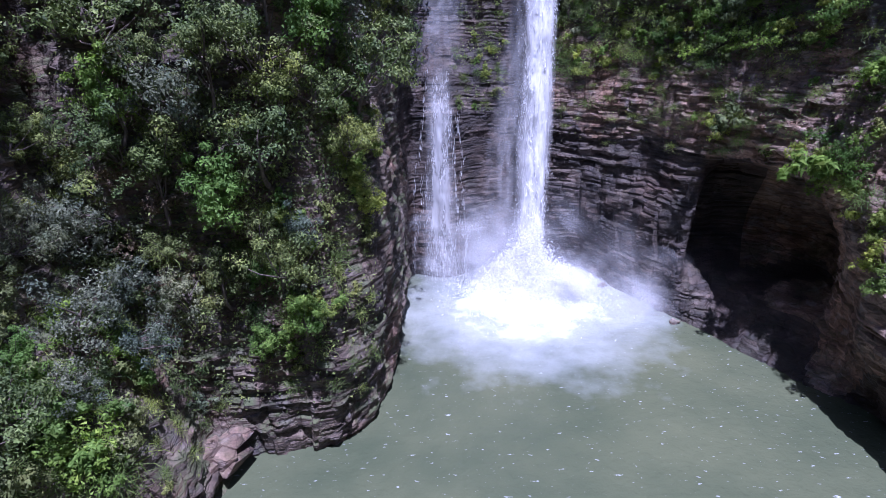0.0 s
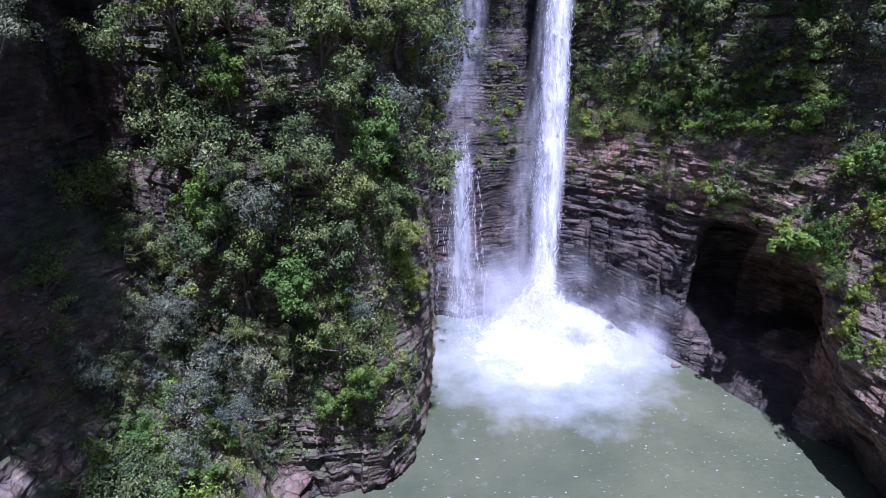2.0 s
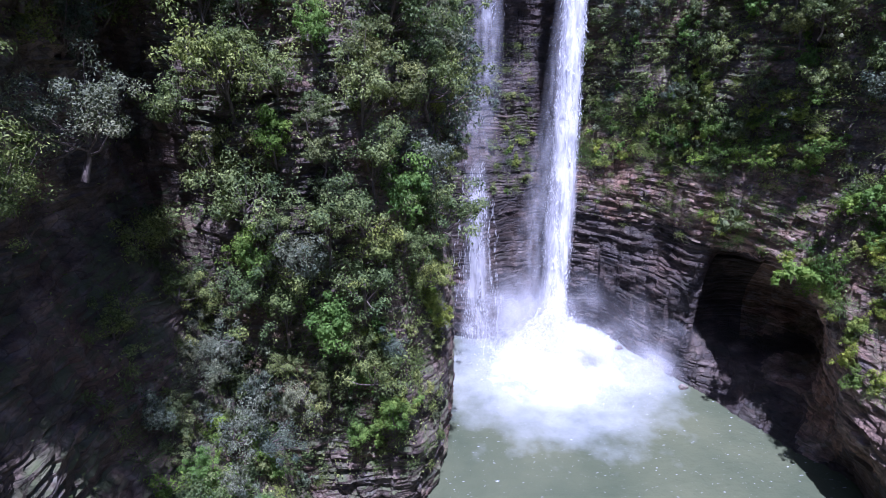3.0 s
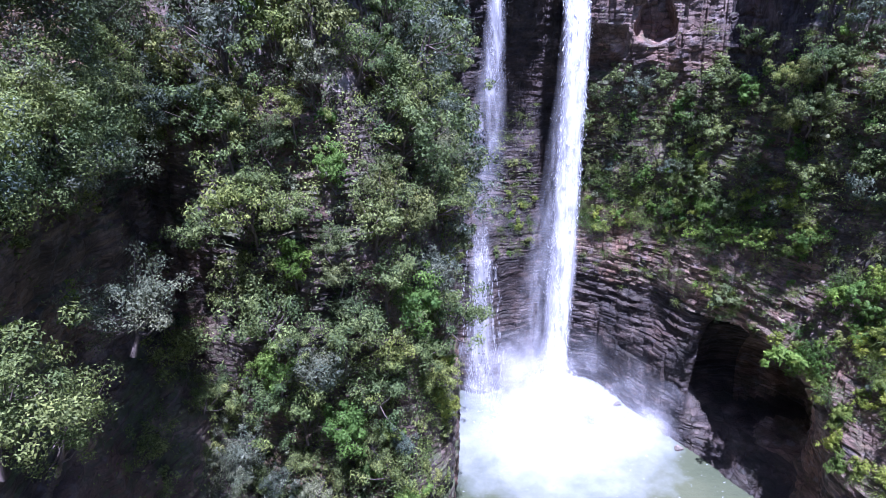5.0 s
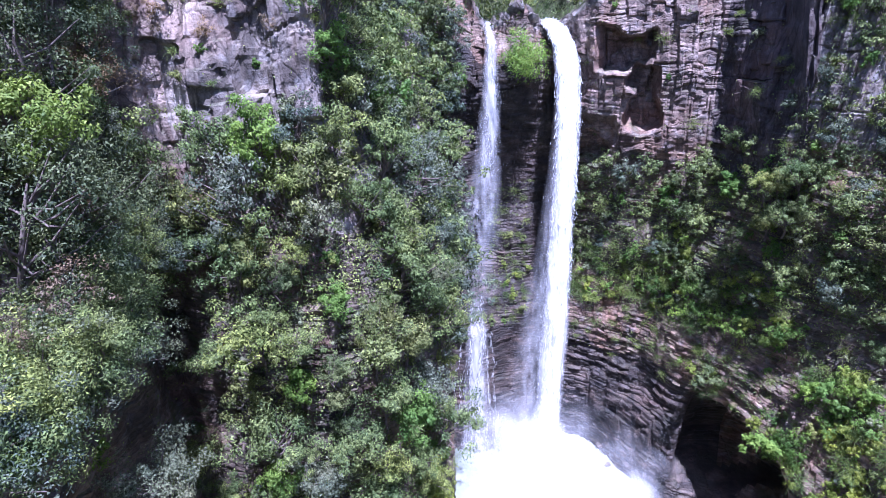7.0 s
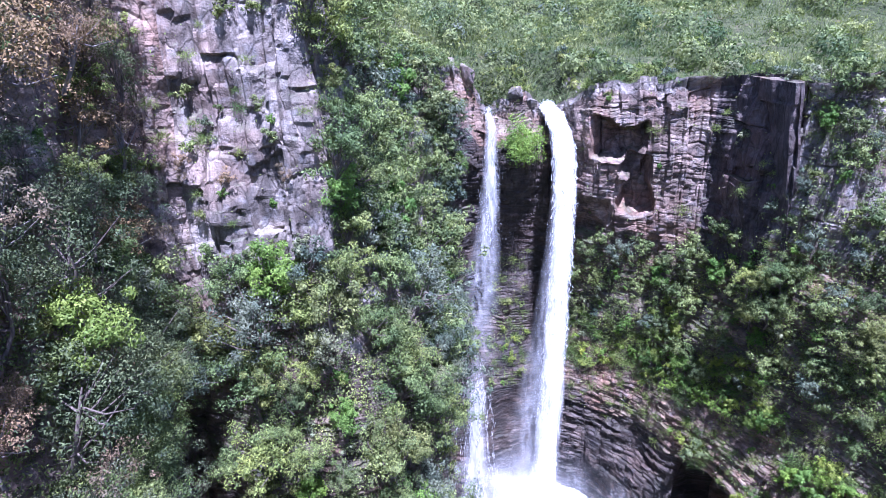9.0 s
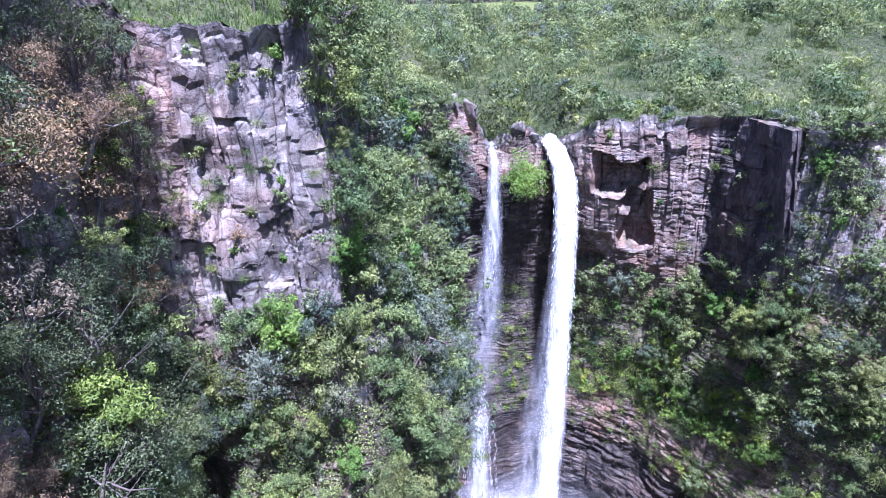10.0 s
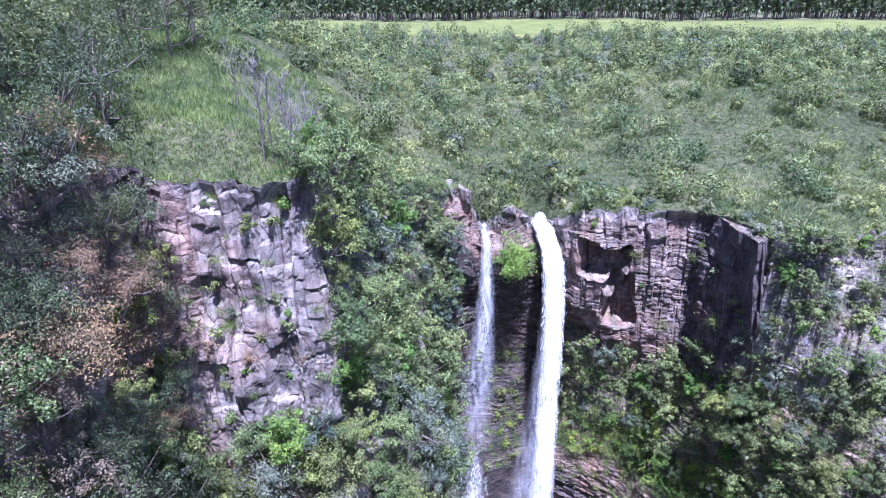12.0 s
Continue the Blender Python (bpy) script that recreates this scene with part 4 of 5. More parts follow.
def fall_mesh(seed, path, count, wide, deep, length, width, tail=1.0):
    """wide, deep: half widths at the lip and at the foot."""
    rng = np.random.default_rng(seed)
    f = rng.uniform(size=count) ** tail
    at, down = path_at(path, f)
    # ropes of water that stay together on the way down
    rope = rng.integers(0, 26, count)
    lane = rng.normal(size=26) * 0.55
    across = np.clip(lane[rope] + rng.normal(size=count) * 0.35 + 0.25 * value_noise(np.stack([rope * 3.1, f * 9, f * 0], 1), seed), -2.0, 2.0)
    at = at + np.array([1, 0.1, 0]) * (across * (wide[0] + (wide[1] - wide[0]) * f))[:, None]
    at = at + np.array([0, 1, 0]) * (rng.normal(size=count) * (deep[0] + (deep[1] - deep[0]) * f))[:, None]
    v, fc = streaks(rng, at, unit(down + rng.normal(size=at.shape) * 0.3), length * rng.uniform(0.5, 1.6, count), width * rng.uniform(0.5, 1.5, count))
    return v, fc


MAIN_PATH = [(8.6, 76.5, 61.3), (8.9, 74, 60.9), (9.4, 72, 60.2), (10.0, 70, 58.5), (10.4, 68.6, 55.5), (10.7, 67.6, 50), (10.8, 66.5, 38), (10.8, 65.3, 20), (10.8, 64, 0.0)]
SIDE_PATH = [(0.2, 74, 61.2), (0.5, 72.2, 60.8), (0.8, 70.6, 58.5), (1.0, 69.8, 52), (0.6, 69.0, 42), (-0.3, 68.0, 32), (-1.2, 67.2, 24)]
main = thing("waterfall", "tall white plunging waterfall dropping from the rim into the pool", "waterfall", pose(0, 0, 0))
part("stream", mesh_of("stream", *fall_mesh(301, MAIN_PATH, 60000, (0.85, 0.85), (0.22, 0.35), 0.9, 0.09)), WATER_THICK, main)
part("loose_spray", mesh_of("loose_spray", *fall_mesh(302, MAIN_PATH[4:], 7000, (1.1, 1.5), (0.7, 1.1), 0.35, 0.04, 0.6)), WATER_THICK, main, "thin drifting spray round the stream")
side = thing("side_waterfall", "thin veil of a second waterfall breaking into mist", "waterfall", pose(0, 0, 0))
part("stream", mesh_of("stream", *fall_mesh(303, SIDE_PATH[:5], 800, (0.26, 0.7), (0.2, 0.45), 0.9, 0.045, 2.6)), WATER_THICK, side)
part("loose_spray", mesh_of("loose_spray", *fall_mesh(304, SIDE_PATH[:5], 900, (0.35, 1.6), (0.3, 0.8), 0.5, 0.02)), WATER_THICK, side, "misty lower part of the veil")


def veil_mesh(name, path, half, depth, rows=160, across=26):
    """A smooth bowed sheet of falling water along the path; half: its half width at the lip and at the foot."""
    f = np.linspace(0, 1, rows)
    at, _ = path_at(path, f)
    u = np.linspace(-1, 1, across)
    w = half[0] + (half[1] - half[0]) * f
    w = w * (1 + 0.12 * value_noise(np.stack([f * 7, f * 0, f * 0], 1), 5))
    x = at[:, None, 0] + u[None] * w[:, None]
    y = at[:, None, 1] - depth * (1 - u[None] ** 2) * w[:, None]
    z = np.repeat(at[:, None, 2], across, axis=1)
    pts = np.stack([x, y, z], 2).reshape(-1, 3)
    pts[:, 1] += 0.22 * fbm(pts * np.array([1.6, 1.0, 0.35]), 3, 91)
    faces = grid_faces(rows, across)
    me = mesh_of(name, pts, faces, True)
    uv = np.stack([np.tile((u + 1) / 2, rows), np.repeat(f, across)], 1)
    me.uv_layers.new(name="UVMap").data.foreach_set("uv", uv[faces.ravel()].ravel().astype(np.float32))
    return me


def veil_material(name, most, late=1.0, first=1.0):
    """White water that thins out to both sides and in long streaks."""
    m, t, b = material(name)
    b.inputs["Base Color"].default_value = (0.95, 0.95, 0.94, 1)
    b.inputs["Roughness"].default_value = 0.7
    uv, split = t.nodes.new("ShaderNodeTexCoord"), t.nodes.new("ShaderNodeSeparateXYZ")
    t.links.new(uv.outputs["UV"], split.inputs[0])
    edge = ramp(t, split.outputs["X"], [(0.0, (0, 0, 0)), (0.34, (1, 1, 1)), (0.66, (1, 1, 1)), (1.0, (0, 0, 0))])
    ends = ramp(t, split.outputs["Y"], [(0.0, (first, first, first)), (0.3, (1, 1, 1)), (0.85, (late, late, late)), (1.0, (late * late * 0.7,) * 3)])
    streak = ramp(t, noise_tex(t, 1.5, 5, (1, 1, 0.12)), [(0.3, (0.3, 0.3, 0.3)), (0.6, (1, 1, 1))])
    thick = math_node(t, "MULTIPLY", math_node(t, "MULTIPLY", math_node(t, "MULTIPLY", edge, streak), ends), most)
    gap, out = t.nodes.new("ShaderNodeBsdfTransparent"), t.nodes.new("ShaderNodeMixShader")
    t.links.new(thick, out.inputs[0])
    t.links.new(gap.outputs[0], out.inputs[1])
    t.links.new(b.outputs[0], out.inputs[2])
    t.links.new(out.outputs[0], t.nodes["Material Output"].inputs["Surface"])
    return m


VEIL = veil_material("water_veil", 0.93)
VEIL_THIN = veil_material("thin_water_veil", 0.22)
part("veil", veil_mesh("veil", MAIN_PATH[1:], (1.65, 2.3), 0.45), VEIL, main, "smooth white sheet in front of the stream")
part("outer_veil", veil_mesh("outer_veil", [(10.2, 68.4, 54), (10.0, 66.8, 44), (9.0, 65.8, 30), (7.8, 64.9, 16), (7.0, 64, 0)], (1.2, 3.4), 0.5), VEIL_THIN, main, "faint drifting mist round the stream")
part("veil", veil_mesh("veil", SIDE_PATH[1:], (0.55, 3.9), 0.4), veil_material("grey_water_veil", 0.4, 0.45), side, "thin grey veil of spray")

part("cascade_veil", veil_mesh("cascade_veil", [(-0.6, 66.4, 25.0), (-0.4, 63.6, 20), (-0.3, 62.5, 10), (-0.3, 61.6, 0)], (1.5, 2.6), 0.1), veil_material("cascade_veil", 0.42, 0.8, 0.0), side, "thin sheet of water running over the rock steps")


def cascade():
    """Water running in threads down the stepped rock under the second fall."""
    rng = np.random.default_rng(305)
    cols = np.nonzero((AT > 9.9) & (AT < 11.1))[0]
    wall = WALL[cols]
    xs = wall[:, 100, 0]
    order = np.argsort(xs)
    out_at, out_len, out_w = [], [], []
    for k in range(16):
        x, z = rng.normal(-0.2, 0.9), 24.3 - 9.0 * rng.uniform() ** 2
        spread = float(np.clip(rng.normal() * 1.6, -2.6, 2.6))
        while z > 0.3:
            col = order[np.clip(np.searchsorted(xs[order], x), 0, len(order) - 1)]
            row = int(np.argmin(np.abs(wall[col, :, 2] - z)))
            p = wall[col, row]
            n = rng.integers(1, 5)
            out_at.append(np.stack([x + rng.normal(size=n) * 0.1, p[1] - 0.2 - rng.uniform(0, 0.35, n), z + rng.normal(size=n) * 0.25], 1))
            out_len.append(rng.uniform(0.3, 0.8, n))
            out_w.append(rng.uniform(0.02, 0.085, n))
            z -= rng.uniform(0.25, 0.5)
            x += rng.normal() * 0.1 + spread * 0.025 * (1 if z > 12 else 0.3)
    at = np.concatenate(out_at)
    down = unit(rng.normal(size=at.shape) * 0.1 + np.array([0, -0.1, -1]))
    return streaks(rng, at, down, np.concatenate(out_len), np.concatenate(out_w))


part("cascade", mesh_of("cascade", *cascade()), WATER_THICK, side, "white threads of water over dark rock steps")


def splash():
    rng = np.random.default_rng(306)
    n = 60000
    r = np.abs(rng.normal(size=n)) * 2.9
    ang = rng.uniform(0, 6.28, n)
    high = np.abs(rng.normal(size=n)) * 2.3 * np.exp(-(r / 4.6) ** 2) + 0.05
    at = np.stack([FALL_X - 2.0 + r * np.cos(ang) * 1.2, FALL_Y - 2.6 + r * np.sin(ang) * 1.15, high], 1)
    down = unit(rng.normal(size=at.shape) + np.array([0, 0, 0.3]))
    return streaks(rng, at, down, rng.uniform(0.12, 0.4, n), rng.uniform(0.08, 0.2, n), 0.2)


part("splash", mesh_of("splash", *splash()), WATER_THICK, main, "boiling white splash where the water hits the pool")


def foam_mound():
    """The heap of white water, torn at its edge, that the fall throws up."""
    k, rings = 120, 46
    ang, r = np.meshgrid(np.arange(k + 1) * 2 * np.pi / k, np.linspace(0, 6.6, rings), indexing="ij")
    ang, r = ang.ravel(), r.ravel()
    x, y = r * np.cos(ang) * 1.12, r * np.sin(ang)
    lump = fbm(np.stack([x * 0.55, y * 0.55, x * 0 + 3], 1), 4, 308)
    z = 2.7 * np.exp(-(r / 3.3) ** 2) + 0.55 * lump * np.exp(-(r / 5.0) ** 2) + 0.3 - 0.75 * smooth(3.4, 6.4, r + 1.5 * lump)
    return np.stack([FALL_X - 2.0 + x, FALL_Y - 2.4 + y, z], 1), grid_faces(k + 1, rings)


part("foam_mound", mesh_of("foam_mound", *foam_mound(), True), WATER_THICK, main, "dense white foam heaped at the foot of the fall")


def mist_material(name, most):
    m, t, b = material(name)
    b.inputs["Base Color"].default_value = (0.95, 0.95, 0.94, 1)
    b.inputs["Roughness"].default_value = 1.0
    b.inputs["Specular IOR Level"].default_value = 0.0
    tr = node(t, "ShaderNodeBsdfTranslucent", Color=(0.93, 0.95, 0.98, 1))
    half = node(t, "ShaderNodeMixShader", Fac=0.5)
    t.links.new(b.outputs[0], half.inputs[1])
    t.links.new(tr.outputs[0], half.inputs[2])
    uv = t.nodes.new("ShaderNodeTexCoord")
    mid = node(t, "ShaderNodeVectorMath")
    mid.operation = "DISTANCE"
    t.links.new(uv.outputs["UV"], mid.inputs[0])
    mid.inputs[1].default_value = (0.5, 0.5, 0)
    soft = ramp(t, mid.outputs["Value"], [(0.0, (1, 1, 1)), (0.12, (0.75, 0.75, 0.75)), (0.28, (0.25, 0.25, 0.25)), (0.48, (0, 0, 0))])
    wisps = ramp(t, noise_tex(t, 0.3, 4), [(0.35, (0.25, 0.25, 0.25)), (0.65, (1, 1, 1))])
    thick = math_node(t, "MULTIPLY", math_node(t, "MULTIPLY", soft, wisps), most)
    gap = t.nodes.new("ShaderNodeBsdfTransparent")
    out = t.nodes.new("ShaderNodeMixShader")
    t.links.new(thick, out.inputs[0])
    t.links.new(gap.outputs[0], out.inputs[1])
    t.links.new(half.outputs[0], out.inputs[2])
    t.links.new(out.outputs[0], t.nodes["Material Output"].inputs["Surface"])
    return m


def mist_cloud():
    """Soft bowed wisps of spray, turned to all sides, that thin out with height and distance from the foot of the falls."""
    rng = np.random.default_rng(307)
    n, k = 96, 7
    r = 4.5 + np.minimum(np.abs(rng.normal(size=n)) * 3.5, 7.0)
    ang = rng.uniform(0, 6.28, n)
    centre = np.stack([FALL_X - 4.5 + r * np.cos(ang) * 0.95, FALL_Y - 6 + r * np.sin(ang) * 0.9, 0.8 + np.abs(rng.normal(size=n)) * 6 * np.exp(-(r / 9) ** 2)], 1)
    centre[:16] = np.stack([rng.uniform(-3, 8, 16), rng.uniform(60, 63, 16), 1 + 9 * rng.uniform(size=16) ** 1.6], 1)
    centre[28:56] = np.stack([rng.uniform(12, 24, 28), rng.uniform(52, 59, 28), 0.5 + 7 * rng.uniform(size=28) ** 1.3], 1)
    u, v = np.meshgrid(np.linspace(0, 1, k), np.linspace(0, 1, k), indexing="ij")
    u, v = u.ravel(), v.ravel()
    verts, uvs = [], []
    for i in range(n):
        size = rng.uniform(6, 13)
        up = unit(rng.normal(size=(1, 3)) * 0.5 + np.array([[0, -0.7, 0.8]]))[0]
        a = unit(np.cross(up, rng.normal(size=3))[None])[0]
        b = np.cross(up, a)
        bow = ((u - 0.5) ** 2 + (v - 0.5) ** 2) * rng.uniform(-0.8, 0.8)
        p = centre[i] + size * ((u - 0.5)[:, None] * a + (v - 0.5)[:, None] * b * 0.8 + bow[:, None] * up)
        verts.append(p)
        uvs.append(np.stack([u, v], 1))
    faces = np.concatenate([grid_faces(k, k) + i * k * k for i in range(n)])
    me = mesh_of("mist", np.concatenate(verts), faces, True)
    layer = me.uv_layers.new(name="UVMap")
    layer.data.foreach_set("uv", np.concatenate(uvs)[faces.ravel()].ravel().astype(np.float32))
    me.materials.append(mist_material("mist", 0.2))
    me.materials.append(mist_material("thin_mist", 0.17))
    me.polygons.foreach_set("material_index", (np.arange(len(faces)) // ((k - 1) ** 2) // 28 == 1).astype(np.int32))
    ob = new("mist", me)
    return tagged(ob, "drifting white spray cloud over the foot of the falls", "mist", kind="stuff")


mist_cloud()


# ---- plants that stand out ----
plant(YOUNG, (-25.4, 22.6, 53.6), 1.25, (12, (1, 0)), "vivid yellow green young tree on the gorge wall")
plant(THIN[1], (-27.9, 24.8, 66.4), 1.85, (15, (1, 0)), "rust brown withered round tree beside the spur")
plant(ROUND, (4.9, 69.7, 54.4), 1.45, (10, (0, -1)), "round bright green bush on the ledge between the falls")
plant(BROAD[6], (-17.2, 47.5, 76.0), 1.0, (5, (0, -1)), "light green young tree on the cliff edge")
plant(BUSH[2], (29.6, 43.9, 17.4), 3.0, (25, (-0.8, -0.5)), "round bright green bush on the layered cliff")
plant(BUSH[1], (27.0, 52.6, 20.2), 2.0, (25, (-0.8, -0.5)), "olive green bush above the overhang")
for at in ((33.0, 41.8, 26.5), (34.4, 40.6, 25.2), (32.6, 43.4, 25.4), (35.4, 39.2, 27.6)):
    plant(BUSH[2], at, 1.7, (35, (-0.8, -0.5)), "bright fern like growth on the cliff ledge")

CREEPER = [make_shrub(35, 1.0, 0.7, 20, 40, 0.15, LEAF_VIVID, "low yellowish green creeper on the layered rock"),
           make_shrub(36, 1.2, 0.9, 20, 40, 0.15, LEAF_BRIGHT, "fresh green fern patch on the layered rock"),
           make_shrub(37, 1.0, 1.3, 18, 36, 0.13, LEAF_DRY, "dry reddish brown creeper hanging on the rock")]


def patch(seed, middle, reach, count, size, kinds, proud=0.15):
    """A patch of low growth clinging to the wall round a place."""
    rng = random.Random(seed)
    near = np.linalg.norm((WALL - np.array(middle)) / np.array(reach), axis=2)
    spots = np.argwhere(near < 1.0)
    for k in range(min(count, len(spots))):
        c, r = spots[rng.randrange(len(spots))]
        plant(rng.choice(kinds), tuple(WALL[c, r] + proud * np.array([*SIDE[c, r][:2], 0])), size * rng.uniform(0.6, 1.2), (rng.uniform(25, 60), tuple(SIDE[c, r])))


patch(51, (31.3, 43.8, 18.5), (3.0, 3.0, 3.2), 16, 1.0, (CREEPER[1], CREEPER[0]))
patch(52, (34.7, 40.5, 26.5), (3.5, 4.5, 3.5), 26, 1.1, (CREEPER[1], CREEPER[0], TUFT[0]))
patch(53, (34.8, 37.0, 22.5), (3.5, 4.5, 3.0), 22, 1.1, (CREEPER[0], CREEPER[0], TUFT[1]))
patch(54, (27.5, 53.6, 21.0), (2.2, 2.6, 3.2), 14, 0.9, (CREEPER[0], TUFT[0]))
patch(55, (15.8, 69.0, 25.3), (4.5, 4.0, 1.5), 26, 0.9, (CREEPER[0], TUFT[0], TUFT[1]))
patch(56, (25.0, 60.5, 30.5), (3.0, 4.0, 4.0), 18, 0.9, (CREEPER[0], TUFT[0], BUSH[2]))
patch(57, (22.5, 63.5, 25.0), (2.5, 3.0, 4.0), 14, 0.8, (CREEPER[0], TUFT[0]))
patch(59, (-18.8, 23.0, 12.5), (4.5, 6.0, 5.5), 46, 1.5, (CREEPER[1], BUSH[2], BUSH[1], TUFT[1], TUFT[0]))
patch(60, (-17.8, 31.5, 17.0), (2.5, 2.8, 6.0), 16, 1.0, (CREEPER[2], CREEPER[2], TUFT[1]))
patch(61, (-9.0, 33.0, 13.5), (4.5, 2.5, 6.0), 26, 1.0, (CREEPER[0], TUFT[1], BUSH[2], TUFT[0]))
patch(62, (-20.0, 38.0, 58.0), (8.0, 5.0, 9.0), 34, 0.8, (TUFT[0], BUSH[1], TUFT[1], CREEPER[2]))
patch(63, (-5.8, 37.0, 23.0), (2.2, 4.0, 7.0), 26, 1.1, (CREEPER[0], TUFT[1], BUSH[0], BUSH[2]))
patch(64, (33.0, 36.5, 14.0), (4.5, 5.0, 5.5), 26, 1.1, (CREEPER[0], CREEPER[0], TUFT[1]))
patch(65, (27.3, 56.0, 29.0), (3.5, 4.0, 4.5), 20, 1.0, (CREEPER[0], CREEPER[1], TUFT[0]), 0.6)
patch(66, (24.0, 61.0, 33.0), (3.0, 4.0, 6.0), 22, 1.0, (CREEPER[0], BUSH[2], TUFT[0]), 0.6)
patch(67, (31.0, 50.0, 31.0), (3.5, 4.0, 5.0), 20, 1.0, (CREEPER[0], CREEPER[1], TUFT[1]), 0.6)
patch(58, (5.5, 69.5, 26.5), (3.0, 3.0, 3.0), 12, 0.8, (CREEPER[0], TUFT[0]))

plant(FINE[1], (-21.6, 20.2, 35.0), 1.2, (10, (1, 0)), "grey green tree standing before the dark hollow")
plant(FINE[0], (-21.4, 11.2, 35.6), 1.3, (22, (1, 0)))
plant(FINE[0], (-21.2, 13.2, 33.6), 0.9, (22, (1, 0)))
for at, size in (((29.9, 51.6, 44.0), 0.9), ((31.2, 50.7, 44.5), 1.0), ((32.4, 50.6, 45.4), 0.9), ((29.4, 53.6, 43.0), 0.9), ((30.6, 50.9, 40.5), 1.0), ((32.0, 50.6, 41.0), 0.9), ((29.8, 52.4, 39.5), 0.9)):
    plant(BROAD[chance.choice((0, 2, 5))], at, size, (20, (-0.8, -0.5)))
brow = random.Random(43)
for i in range(30):
    c = brow.randrange(int(START[1] + 0.95 * (START[2] - START[1])), int(START[4]))
    r = int(np.argmin(np.abs(WALL[c, :, 2] - brow.uniform(42.0, 47.0))))
    p, out = WALL[c, r], SIDE[c, r]
    plant(FINE[brow.choice((0, 0, 1))], (p[0] + out[0] * 0.8, p[1] + out[1] * 0.8, p[2] - 0.3), brow.uniform(0.9, 1.3), (brow.uniform(12, 32), tuple(out)))
for i in range(9):
    c = brow.randrange(int(START[2] + 0.6 * (START[3] - START[2])), int(START[5]))
    r = int(np.argmin(np.abs(WALL[c, :, 2] - brow.uniform(11.0, 25.0))))
    p, out = WALL[c, r], SIDE[c, r]
    plant(BROAD[brow.choice((0, 2, 3, 3, 4, 4))], (p[0] - out[0] * 0.2, p[1] - out[1] * 0.2, p[2]), brow.uniform(0.65, 1.15), (brow.uniform(42, 66), tuple(out)), "thin grey green tree leaning out of the dark hollow")
shelf = random.Random(41)
for i in range(44):
    c = shelf.randrange(int(START[13] + 0.5 * (START[14] - START[13])), int(START[16]))
    z = shelf.uniform(26.0, 31.5)
    r = int(np.argmin(np.abs(WALL[c, :, 2] - z)))
    p, out = WALL[c, r], SIDE[c, r]
    plant(shelf.choice((BUSH[2], TUFT[0], TUFT[1])), p, shelf.uniform(0.8, 1.5), (shelf.uniform(25, 60), tuple(out)), "fresh green grassy growth on the wet ledge")
rim_way = random.Random(77)
for i in range(90):
    c = rim_way.randrange(int(START[8]), int(START[19]))
    lip = 10.6 < AT[c] < 11.4 or 12.5 < AT[c] < 13.4
    p, out = WALL[c, -1], SIDE[c, -1]
    back = rim_way.uniform(4.0, 9.0) if lip else rim_way.uniform(0.1, 6.0)
    x, y = p[0] - out[0] * back, p[1] - out[1] * back
    z = float(on_ground([x], [y])[0])
    if math.isnan(z):
        continue
    kind = rim_way.choice((BUSH[0], BUSH[1], BUSH[1], BUSH[3], TUFT[0], TUFT[1], TUFT[1]))
    plant(kind, (x, y, z), rim_way.uniform(0.7, 1.5), (rim_way.uniform(0, 25), tuple(out)))
for i, (x, y) in enumerate(((-31.5, 35.5), (-33.5, 39.0), (-34.0, 43.5), (-36.5, 47.0), (-37.0, 36.0), (-40.0, 42.0), (-39.0, 52.0), (-43.0, 48.0), (-46.0, 56.0))):
    z = float(on_ground([x], [y])[0])
    if not math.isnan(z):
        plant(TALL[i % 2], (x, y, z - 0.3), 1.5 + 0.12 * (i % 4), (4, (1, 0)))
hill = random.Random(31)
for i in range(46):
    x, y = hill.uniform(-64, -30), hill.uniform(22, 78)
    if x > -35 or x > -38 and y > 42:
        continue
    z = float(on_ground([x], [y])[0])
    if math.isnan(z):
        continue
    plant(hill.choice(TALL), (x, y, z - 0.3), hill.uniform(1.5, 2.3), (hill.uniform(0, 8), (1, 0)))


def bare_tree(seed, height, at, label):
    """A dead tree: a thin trunk with many fine bare limbs."""
    rng = np.random.default_rng(seed)
    ob = thing("bare_tree", label, "tree", pose(*at), "bare trees on the cliff top")
    stem = [np.array([0, 0, -0.5]), rng.normal(size=3) * 0.12 + (0, 0, height * 0.4), rng.normal(size=3) * 0.25 + (0, 0, height * 0.75), rng.normal(size=3) * 0.3 + (0, 0, height)]
    part("trunk", mesh_of("trunk", *tube(stem, [0.09, 0.07, 0.045, 0.015], 6), True), BARK, ob)
    pieces = []
    for _ in range(26):
        f = rng.uniform(0.3, 0.97)
        root = np.array([np.interp(f, (0, 0.4, 0.75, 1), [p[k] for p in stem]) for k in range(3)])
        ang, l = rng.uniform(0, 6.28), height * 0.28 * (1.15 - f) + 0.25
        tip = root + np.array([np.cos(ang) * l, np.sin(ang) * l, l * rng.uniform(0.5, 1.3)])
        pieces.append(tube([root, (root + tip) / 2 + rng.normal(size=3) * 0.08, tip], [0.035, 0.022, 0.008], 4))
        for _ in range(3):
            a = root + (tip - root) * rng.uniform(0.4, 0.9)
            pieces.append(tube([a, a + rng.normal(size=3) * 0.25 * l + np.array([0, 0, 0.3 * l])], [0.014, 0.005], 4))
    part("crown", mesh_of("crown", *joined(pieces)), BARK_PALE, ob)


